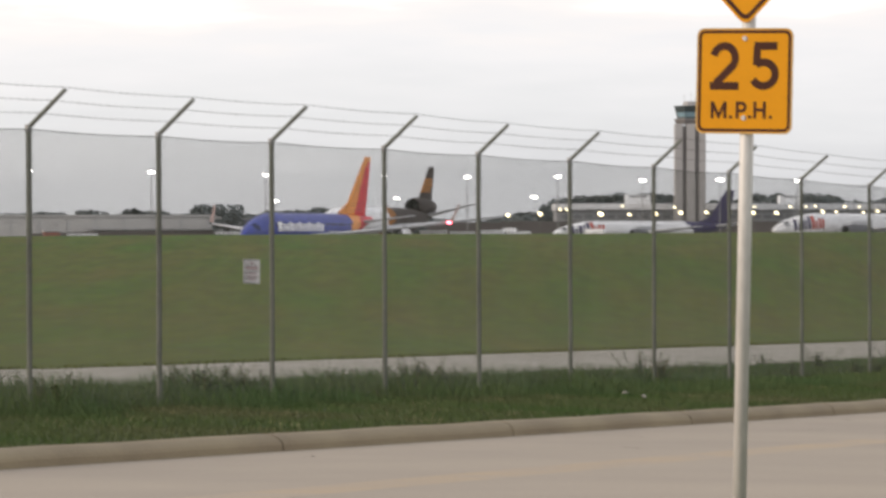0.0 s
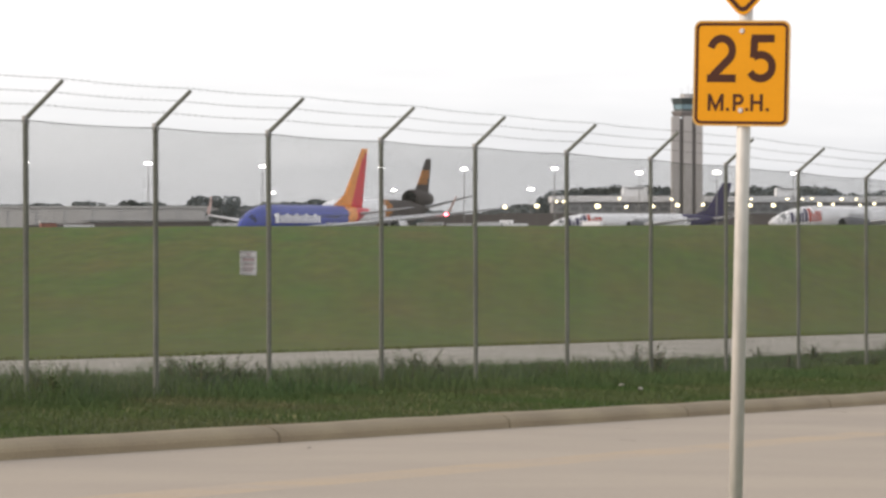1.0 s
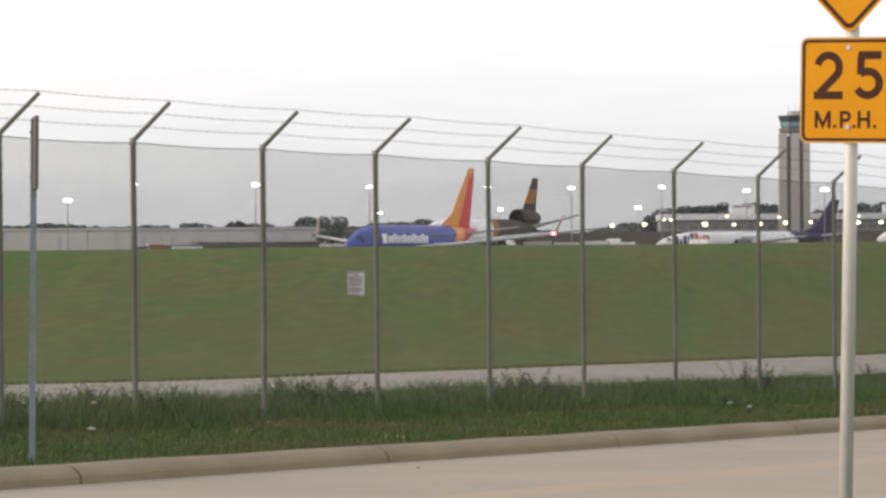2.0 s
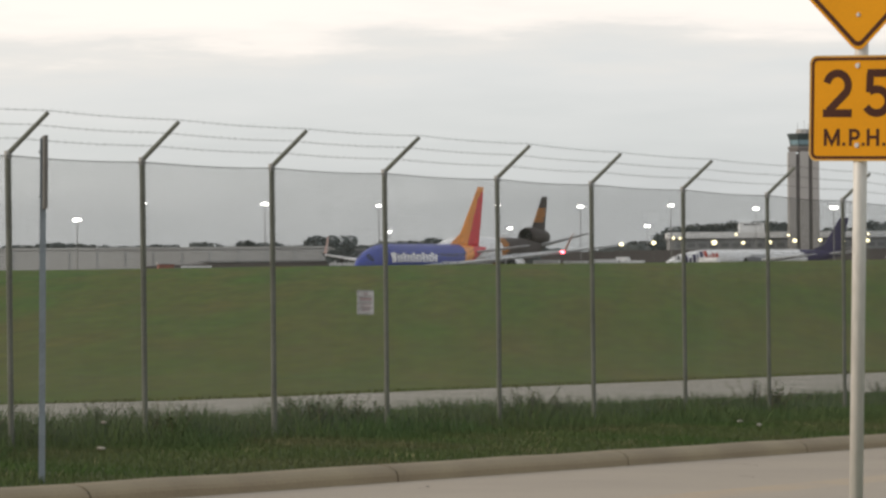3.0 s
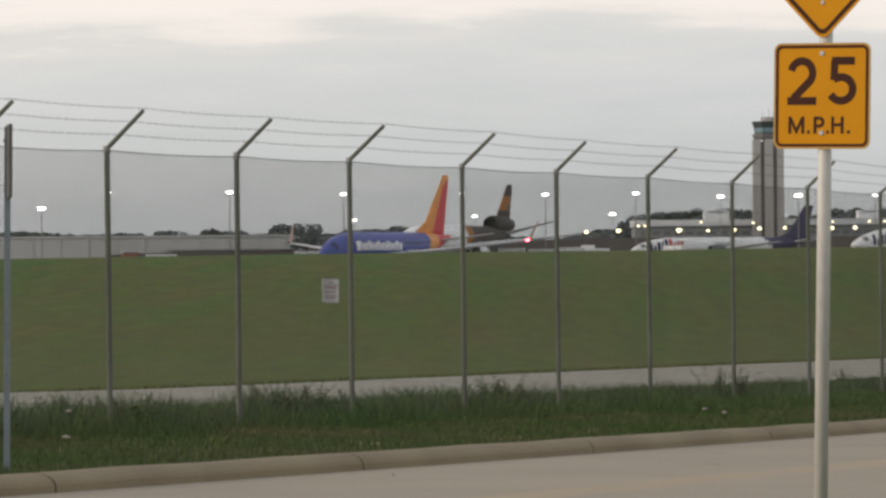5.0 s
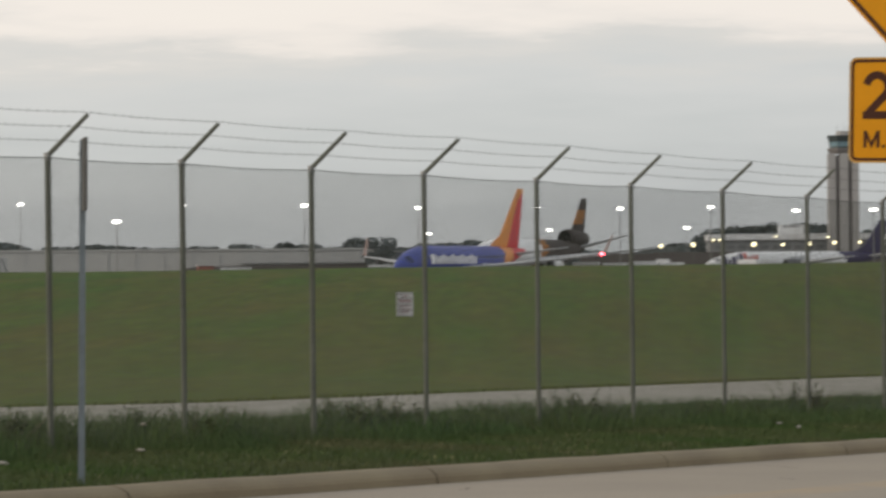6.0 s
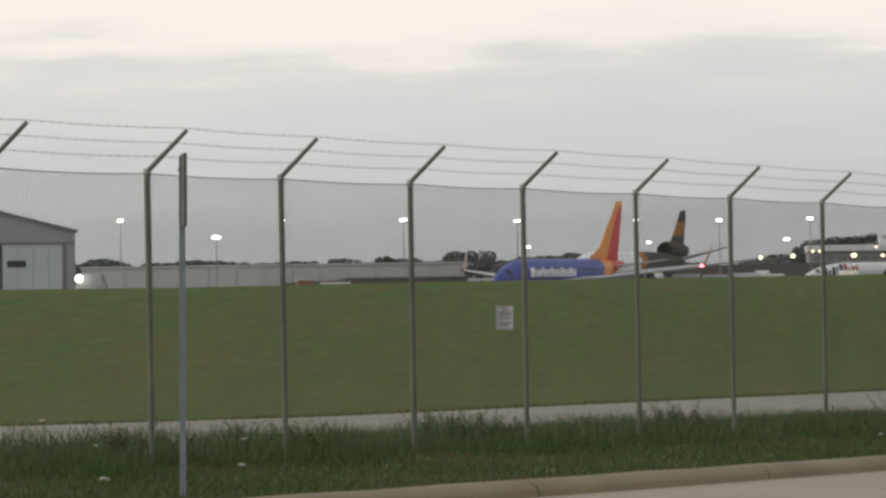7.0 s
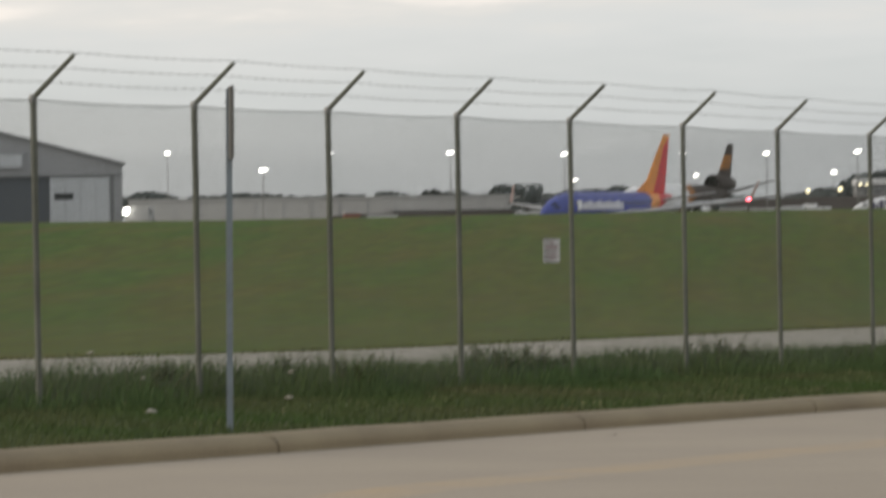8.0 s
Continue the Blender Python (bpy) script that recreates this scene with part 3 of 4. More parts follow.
def weed_height(x, y):
    d = -x
    edge = 14.45 + 0.35 * patch(x * 0, y, 0.55, 7.0) - 0.75 * smooth01(34, 50, y)
    k = smooth01(0, 0.6, d - edge) * (1 - 0.6 * smooth01(16.2, 17.2, d)) * (1 - smooth01(17.3, 17.75, d))
    k = k * (0.80 + 0.20 * smooth01(14.95, 15.5, d)) * (1.04 - 0.42 * smooth01(34, 54, y))
    return k * np.clip(0.92 + 0.8 * patch(x, y, 0.55, 3.0) + 0.55 * patch(x, y, 2.1, 9.0), 0.25, 2.0)


blades("verge_grass", 150000, (-15.5, -12.42), (18, 74), 0.060, 0.006, M_BLADE, "short green verge grass beside the kerb", 11, lean=0.9)
blades("verge_weeds", 175000, (-17.8, -13.4), (18, 78), 0.235, 0.0062, M_WEED, "tall dark green weeds along the fence foot", 12, lean=0.75, clump=0.25, hmap=weed_height)
blades("dry_stalks", 5200, (-17.6, -15.0), (20, 78), 0.31, 0.0034, M_STALK, "thin dry seed stalks among the weeds", 13, lean=0.4, clump=0.5, hmap=weed_height)
blades("field_fringe", 9000, (-22.9, -22.0), (20, 95), 0.06, 0.012, M_FIELD, "ragged grass fringe along the path", 14, lean=0.9)

blades("verge_straw", 2400, (-15.3, -12.5), (20, 74), 0.055, 0.010, M_STRAW, "dry tan patches in the verge grass", 23, lean=1.2, clump=0.85)


def weed_plant():
    """A leafy broad weed: stems with alternating pointed leaves."""
    t = thing("weed_plant", pose(-15.8, 40.2, float(ground_z(-15.8, 40.2)) - 0.01), "bushy dark broad-leaved weed by the fence", "plant", "broad weeds")
    rs = random.Random(5)
    st, lf = bmesh.new(), bmesh.new()
    for s in range(16):
        a, tilt, h = rs.uniform(0, 6.28), rs.uniform(0.05, 0.75), rs.uniform(0.22, 0.40)
        tip = Vector((math.cos(a) * tilt * h * 1.3, math.sin(a) * tilt * h * 1.3, h))
        tube(st, (0, 0, 0), tip, 0.005, 0.002, n=4, caps=False)
        for k in range(24):
            f = 0.2 + 0.035 * k
            q = tip * f
            b, ln = rs.uniform(0, 6.28), rs.uniform(0.028, 0.062)
            d = Vector((math.cos(b), math.sin(b), rs.uniform(-0.2, 0.5))) * ln
            sd = Vector((-d.y, d.x, 0)).normalized() * ln * 0.24
            vs = [lf.verts.new(p) for p in (q, q + d * 0.5 + sd, q + d, q + d * 0.5 - sd)]
            lf.faces.new(vs)
    tagged(part("stalk", st, M_STALK, t), kind="stuff")
    tagged(part("foliage", lf, M_BLADE, t), kind="stuff")
    spots = [(rs.uniform(26, 72), -rs.uniform(15.2, 17.4), rs.uniform(0.45, 0.8)) for k in range(22)]
    # denser bushy stretches
    for yc in (36.3, 39.9, 43.2, 55.0, 60.5, 31.0):
        spots += [(yc + rs.gauss(0, 0.55), -rs.uniform(15.0, 16.9), rs.uniform(0.75, 1.1)) for k in range(4)]
    spots += [(46.0, -15.4, 1.25), (46.4, -15.3, 1.0), (45.3, -15.7, 1.1), (47.4, -15.6, 1.1), (34.3, -15.5, 1.2), (34.8, -15.8, 1.2), (35.3, -15.6, 1.1), (40.1, -15.9, 1.1), (40.6, -15.7, 1.0), (28.0, -15.5, 1.0), (28.5, -15.7, 1.05), (52.0, -15.4, 1.0)]
    for y, x, s in spots:
        c = copy_thing(t, pose(x, y, float(ground_z(x, y)) - 0.01, 0, 0, rs.uniform(0, 360)))
        c.scale = (s, s, s * rs.uniform(0.6, 0.9))


weed_plant()


def litter():
    rs = random.Random(8)
    lying = [(x, y, float(ground_z(x, y)) + 0.05, 1.0, "crumpled pale paper scrap in the verge grass") for x, y in ((-14.5, 28.17), (-13.95, 25.1), (-14.26, 42.1), (-13.75, 41.2))]
    lying.append((-22.4, 39.0, float(ground_z(-22.4, 39.0)) + 0.06, 1.3, "crumpled pale paper scrap beside the gravel path"))
    caught = [(FENCE_X + 0.055, y, z, 0.8, "pale paper scrap caught in the chain-link fence") for y, z in ((29.47, 0.37), (27.14, 0.41))]
    for x, y, z, size, label in lying + caught:
        bm = bmesh.new()
        bmesh.ops.create_icosphere(bm, subdivisions=2, radius=0.05)
        for v in bm.verts:
            n = noise.noise(v.co * 22 + Vector((x, y, 0)))
            v.co *= 1 + 0.5 * n
            v.co.z *= 0.45
        ob = mesh_ob("paper_scrap", bm, M_PATH)
        ob.matrix_world = pose(x, y, z, rs.uniform(-20, 20), 0, rs.uniform(0, 360))
        ob.scale = (0.8 * size, 0.5 * size, 0.6 * size)
        tagged(ob, label, "litter", "litter in the grass")


litter()


# ---- aircraft ----
def foil(chord, thick, n=7):
    """Closed aerofoil outline: chord runs aft from 0, thickness across."""
    xs = [0.5 * (1 - math.cos(math.pi * i / n)) for i in range(n + 1)]
    half = [thick * chord * (2.97 * math.sqrt(x) * 0.5 - 0.63 * x - 1.76 * x * x + 1.42 * x ** 3 - 0.51 * x ** 4) for x in xs]
    up = [(-x * chord, h) for x, h in zip(xs, half)]
    lo = [(-x * chord, -h) for x, h in zip(xs, half)][1:-1]
    return up + lo[::-1]


def wing_panel(root, tip, c0, c1, t0=0.12, t1=0.10, upright=False, steps=6, index=None):
    bm = bmesh.new()
    root, tip = Vector(root), Vector(tip)
    rings = []
    for k in range(steps + 1):
        f = k / steps
        o = root.lerp(tip, f)
        sec = foil(c0 + (c1 - c0) * f, t0 + (t1 - t0) * f, 9)
        rings.append([(o.x + a, o.y + b, o.z) if upright else (o.x + a, o.y, o.z + b) for a, b in sec])
    loft(bm, rings, index=index)
    return bm


def nacelle(bm, o, r, length):
    """Hollow engine cowl with a rounded lip."""
    prof = [(0.0, 0.82 * r), (0.03, 0.90 * r), (0.10, 0.97 * r), (0.35, r), (0.7, 0.88 * r), (1.0, 0.66 * r), (0.97, 0.55 * r), (0.6, 0.5 * r)]
    n = 18
    rings = [[(o[0] - a * length, o[1] + math.cos(6.2832 * j / n) * q, o[2] + math.sin(6.2832 * j / n) * q) for j in range(n)] for a, q in prof]
    loft(bm, rings, cap=False)


def engine_core(o, r, length, parent):
    at = lambda k: (o[0] - k * length, o[1], o[2])
    part("fan", tubem(at(0.25), at(0.28), 0.93 * r, n=18), M_DARK, parent)
    part("spinner", tubem(at(0.249), at(0.08), 0.35 * r, 0.02, n=14), M_ENGINE, parent)
    part("exhaust_cone", tubem(at(0.75), at(1.15), 0.42 * r, 0.05, n=14), M_ENGINE, parent)


def airliner(m, label, L, R, crown, span, fin_z, skin, skin_index, fin_mats, fin_index, body_mat_wing, eng, winglet=None, tail_engine=None, title=(), wing_x=0.06, low_fin=True, fin_root=(0.225, 0.175), dihedral=0.05, engine_lift=0.0):
    t = thing("airliner", m, label, "aircraft", "parked and taxiing aircraft")
    zc = crown - R
    half = L / 2

    def section(s):
        if s < 0.21:
            k = 1 - s / 0.21
            return R * max(1 - k ** 2.0, 0.0006) ** 0.60, zc - 0.48 * R * k ** 1.5
        if s < 0.66:
            return R, zc
        k = (s - 0.66) / 0.34
        return R * (1 - 0.90 * k ** 1.55), zc + 0.72 * R * k ** 1.5

    def skin_at(x, ang, lift=0.0):
        r, z = section((half - x) / L)
        return Vector((x, (r + lift) * math.cos(ang), z + (r + lift) * math.sin(ang)))

    ss = [0.0, 0.004, 0.012, 0.025, 0.045, 0.07, 0.10, 0.135, 0.17, 0.21] + [0.21 + 0.45 * k / 22 for k in range(1, 23)] + [0.66 + 0.34 * k / 20 for k in range(1, 21)]
    bm = bmesh.new()
    n = 28
    loft(bm, [[skin_at(half - s * L, 6.28318 * j / n) for j in range(n)] for s in ss], index=skin_index)
    body = part("fuselage", bm, skin, t, smooth=True)
    # flight-deck glazing and cabin windows
    for ang in (0.42, 0.72, 1.05, math.pi - 1.05, math.pi - 0.72, math.pi - 0.42):
        bm = bmesh.new()
        xs = (half - 0.050 * L, half - 0.064 * L)
        q = [skin_at(xs[0] + (0.006 * L if 0.6 < ang < 2.5 else 0), ang - 0.10, 0.03), skin_at(xs[1], ang - 0.10, 0.03), skin_at(xs[1], ang + 0.10, 0.03), skin_at(xs[0] + (0.006 * L if 0.6 < ang < 2.5 else 0), ang + 0.10, 0.03)]
        c = [p * 0.995 + Vector((0, 0, zc)) * 0.005 for p in q]
        loft(bm, [q, c])
        part("cockpit_window", bm, M_GLASS, body)
    if winglet:
        bm = bmesh.new()
        for sgn in (0, math.pi):
            x = half - 0.16 * L
            while x > -half + 0.25 * L:
                a = 0.28 if sgn == 0 else math.pi - 0.28
                q = [skin_at(x + dx, a + da, 0.012) for dx, da in ((-0.12, -0.09), (0.12, -0.09), (0.12, 0.09), (-0.12, 0.09))]
                bm.faces.new([bm.verts.new(p) for p in q])
                x -= 0.52
        tagged(part("cabin_windows", bm, M_GLASS, body), kind="stuff")
    # lettering as plain bars of the two colours
    for x0, x1, a0, a1, mt in title:
        for sgn in (1, -1):
            bm = bmesh.new()
            rows = []
            for k in range(6):
                a = a0 + (a1 - a0) * k / 5
                a = a if sgn == 1 else math.pi - a
                rows.append([skin_at(x0, a, 0.0), skin_at(x0, a, 0.05), skin_at(x1, a, 0.05), skin_at(x1, a, 0.0)])
            loft(bm, rows)
            part("title_bar", bm, mt, body)
    # wings, tailplane, fin
    cr = 0.19 * L
    for sgn in (1, -1):
        rx = wing_x * L + cr * 0.5
        ry = 0.55 * R
        tipx = rx - 0.5 * (span / 2) - 0.5
        tipz = zc - 0.55 * R + 0.105 * span / 2
        w = part("wing", wing_panel((rx, sgn * ry, zc - 0.55 * R), (tipx, sgn * span / 2, tipz), cr, cr * 0.24), body_mat_wing, t, smooth=True)
        if winglet:
            part("winglet", wing_panel((tipx, sgn * span / 2, tipz), (tipx - 1.9, sgn * (span / 2 + 0.45), tipz + 2.4), cr * 0.15, cr * 0.06, upright=True), winglet, w, smooth=True)
            part("wingtip_lamp", tubem((tipx + 0.12, sgn * (span / 2 - 0.1), tipz + 0.02), (tipx - 0.3, sgn * (span / 2 + 0.05), tipz + 0.02), 0.16, n=8), M_REDLAMP if sgn == 1 else M_GLASS, w, "wing-tip light")
        hz = zc + 0.45 * R
        hx = -half + 0.135 * L
        part("tailplane", wing_panel((hx, sgn * 0.2 * R, hz), (hx - 0.075 * L, sgn * span * 0.20, hz + dihedral * span), 0.11 * L, 0.045 * L, 0.10, 0.09), body_mat_wing, t, smooth=True)
        if eng:
            ey, ex, er, el = eng
            e = bmesh.new()
            ez = zc - 0.62 * R + 0.105 * ey - er * 0.95 + engine_lift
            nacelle(e, (ex, sgn * ey, ez), er, el)
            en = part("engine", e, M_BLUE if winglet else (M_ACWHITE if tail_engine else M_NACELLE), t, smooth=True)
            engine_core((ex, sgn * ey, ez), er, el, en)
            part("pylon", boxm(ex - el, sgn * ey - 0.12, ez + er * 0.7, ex - el * 0.25, sgn * ey + 0.12, ez + er * 1.35, bevel=0.05), M_ACGREY, en)
    fz0 = crown - (0.25 * R if not tail_engine else -1.5)
    fx = -half + fin_root[0] * L if not tail_engine else -half + 0.155 * L
    fin = part("fin", wing_panel((fx, 0, fz0), (-half + 0.055 * L, 0, fin_z), fin_root[1] * L if not tail_engine else 0.125 * L, 0.050 * L if not tail_engine else 0.05 * L, 0.10, 0.08, upright=True, steps=12, index=fin_index), fin_mats, t, smooth=True)
    if low_fin:
        bm = bmesh.new()
        loft(bm, [[(fx + 0.045 * L, 0.04, crown - 0.1), (fx + 0.045 * L, -0.04, crown - 0.1), (fx - 0.03 * L, -0.12, crown - 0.1), (fx - 0.03 * L, 0.12, crown - 0.1)],
                  [(fx - 0.033 * L, 0.03, crown + 0.17 * (fin_z - crown)), (fx - 0.033 * L, -0.03, crown + 0.17 * (fin_z - crown)), (fx - 0.046 * L, -0.08, crown + 0.17 * (fin_z - crown)), (fx - 0.046 * L, 0.08, crown + 0.17 * (fin_z - crown))]])
        part("fin_fillet", bm, fin_mats[0], t)
    if tail_engine:
        er, el = tail_engine
        e = bmesh.new()
        o = (-half + 0.205 * L, 0, crown + 0.30)
        nacelle(e, o, er, el)
        en = part("tail_engine", e, M_BROWN, t, smooth=True)
        engine_core(o, er, el, en)
        part("pylon", boxm(o[0] - el * 0.8, -0.3, crown - 0.6, o[0] - el * 0.2, 0.3, crown + 0.5, bevel=0.08), M_BROWN, en)
    # landing gear
    for gx, gy, wr in ((half - 0.12 * L, 0, 0.4), (-0.01 * L, 0.16 * span / 2 + 0.4, 0.58), (-0.01 * L, -0.16 * span / 2 - 0.4, 0.58)):
        leg = part("gear_leg", tubem((gx, gy, wr), (gx, gy, zc - 0.5 * R), 0.14, n=10), M_ACGREY, t)
        for dy in (-0.35, 0.35):
            part("wheel", tubem((gx, gy + dy - 0.16, wr), (gx, gy + dy + 0.16, wr), wr, n=18), M_TYRE, leg)
    return t


def blue_jet():
    L, half = 33.6, 16.8
    cut = lambda c: c.x + 0.55 * (c.z - 3.5)
    skin_i = lambda c: 0 if cut(c) > -8.3 else (1 if cut(c) > -11.3 else 2)
    lead = lambda z: -9.24 - (z - 4.96) * (5.71 / 7.54)
    fin_i = lambda c: 0 if c.x > lead(c.z) - (2.3 - 0.19 * (c.z - 5)) else (1 if c.z < 11.9 else 0)
    bars = []
    x = 11.2
    for w, a0, a1 in ((0.8, -0.02, 0.60),) + ((0.42, -0.02, 0.44), (0.42, -0.02, 0.44), (0.42, -0.02, 0.56)) * 4 + ((0.42, -0.02, 0.44),):
        bars.append((x - w * 1.3, x, a0 - 0.15, a1 - 0.14, M_ACWHITE))
        x -= w * 1.3 + 0.26
    airliner(afield(-16.9, 540, 0, -90 - 27), "blue twin-jet airliner with an orange and red tail", L, 1.95, 5.22, 34.6, 12.6, [M_BLUE, M_ORANGE, M_RED], skin_i, [M_ORANGE, M_RED], fin_i,
             M_ACGREY, (4.9, 4.6, 0.98, 3.9), winglet=M_PALEORANGE, title=bars, wing_x=0.03, low_fin=True, fin_root=(0.240, 0.190), dihedral=0.024)


def brown_jet():
    skin_i = lambda c: 0 if c.x + 0.9 * (c.z - 6.0) > 1.5 else (2 if c.x + 0.9 * (c.z - 6.0) > -1.8 else 1)
    fin_i = lambda c: 1 if 11.9 < c.z < 15.0 and c.x > -27.5 - (c.z - 12) * 0.6 else 0
    airliner(afield(-13.4, 884, 0, -90 - 22.5), "white three-engined cargo jet with a dark brown tail", 61.0, 3.0, 8.8, 51.0, 17.6, [M_ACWHITE, M_BROWN, M_GOLD], skin_i, [M_BROWN, M_GOLD], fin_i,
             M_ACGREY, (8.3, 9.5, 1.45, 5.6), tail_engine=(2.0, 10.5), low_fin=False)


def purple_jet(m, L, R, crown, span, fin_z, label, eng, title_x=0.11, size=1.0):
    half = L / 2
    cut = -half + 0.27 * L
    skin_i = lambda c: 0 if c.x - 0.75 * (c.z - crown + R) > cut - 0.5 else 1
    bars = []
    x = half - title_x * L
    k = R / 2.0
    for w, mt, top in ((0.7, M_PURPLE, 0.72), (0.5, M_PURPLE, 0.2), (0.75, M_PURPLE, 0.46), (0.45, M_PURPLE, 0.46), (0.7, M_PURPLE, 0.72), (0.8, M_LETTER_O, 0.72), (0.5, M_LETTER_O, 0.3), (0.6, M_LETTER_O, 0.46), (0.6, M_LETTER_O, 0.46)):
        bars.append((x - w * k * 0.66 * size, x, -0.30, top * (1.1 + 0.2 * size), mt))
        x -= w * k * 0.66 * size + 0.20 * k * size
    return airliner(m, label, L, R, crown, span, fin_z, [M_ACWHITE, M_PURPLE], skin_i, [M_PURPLE, M_PURPLE], None, M_ACGREY, eng, title=bars, fin_root=(0.165, 0.12), dihedral=0.03, engine_lift=0.9)


blue_jet()
brown_jet()
purple_jet(afield(47.1, 1000, 0, 180 + 28), 49.8, 2.05, 6.5, 38.0, 13.9, "white narrow cargo jet with a purple tail", (6.6, 7.5, 1.4, 5.4), 0.085, 1.6)
purple_jet(afield(95.5, 953, 0, 180 + 30), 54.0, 2.6, 8.0, 47.0, 15.9, "white wide-bodied cargo jet with a purple tail", (7.9, 13.0, 1.9, 7.0), 0.085, 1.1)


# ---- buildings of the airfield ----
def shed(name, m, w, d, h, wall_mat, label, bays=0, roof_mat=M_ROOF, band=None):
    """Long flat-roofed hall: wall slabs, ribs and a roof edge."""
    t = thing(name, m, label, "building")
    part("wall", boxm(-w / 2, 0, -0.3, w / 2, 0.4, h), wall_mat, t)
    part("wall", boxm(-w / 2, d - 0.4, -0.3, w / 2, d, h), wall_mat, t)
    part("wall", boxm(-w / 2, 0.402, -0.3, -w / 2 + 0.4, d - 0.402, h), wall_mat, t)
    part("wall", boxm(w / 2 - 0.4, 0.402, -0.3, w / 2, d - 0.402, h), wall_mat, t)
    part("roof", boxm(-w / 2 - 0.3, -0.3, h + 0.003, w / 2 + 0.3, d + 0.3, h + 0.45, bevel=0.05), roof_mat, t)
    for k in range(bays):
        x = -w / 2 + w * (k + 0.5) / bays
        part("rib", boxm(x - 0.16, -0.14, 0, x + 0.16, -0.002, h - 0.1), wall_mat, t)
    if band:
        b0, b1, bm_ = band
        part("window_band", boxm(-w / 2 + 0.8, -0.09, b0, w / 2 - 0.8, -0.003, b1), bm_, t)
    return t


shed("long_hangar", afield(-93.0, 950, 0), 87.5, 30, 7.25, M_SHED, "long low pale metal hangar hall", bays=14, roof_mat=M_SHED)
def lean_to():
    t = thing("lean_to", afield(-74.5, 941, 0), "low dark lean-to along the pale hangar", "building")
    bm = bmesh.new()
    prism(bm, [(-16.0, -0.3), (24.0, -0.3), (24.0, 4.3), (-4.0, 3.9), (-16.0, 3.5)], 0, 8.6)
    part("wall", bm, M_TDARK, t)
    part("roof", boxm(-4.0, -0.4, 4.32, 24.3, 8.7, 4.5), M_ROOF, t)
    for k in range(5):
        part("door", boxm(-12.0 + 7.2 * k, -0.06, 0, -7.5 + 7.2 * k, -0.003, 3.1), M_ROOF, t)


def canopy(x, y, w, h, label):
    t = thing("shelter", afield(x, y, 0), label, "shelter", "pale apron shelters")
    part("roof", boxm(-w / 2, 0, h - 0.45, w / 2, 4, h, bevel=0.05), M_ACGREY, t)
    for px in (-w / 2 + 0.4, w / 2 - 0.4):
        for py in (0.4, 3.6):
            part("post", tubem((px, py, -0.1), (px, py, h - 0.45), 0.09, n=8), M_GALV, t)


lean_to()
canopy(-42.2, 880, 9.0, 3.75, "flat pale apron shelter on steel posts")
canopy(-74.2, 880, 6.0, 3.4, "small flat pale apron shelter on steel posts")
shed("slate_hall", afield(-41.9, 1000, 0), 10.4, 14, 6.9, M_SLATE, "slate blue flat-roofed hall", bays=3, roof_mat=M_ROOF)
shed("pale_annex", afield(-48.4, 980, 0), 4.2, 8, 5.9, M_SHED, "small pale annex beside the slate hall", bays=2, roof_mat=M_SHED)
shed("grey_hall", afield(-25.5, 1120, 0), 30.0, 20, 7.4, M_TGREY, "grey hall with a dark window band", bays=6, roof_mat=M_SHED, band=(1.5, 6.3, M_SLATE))


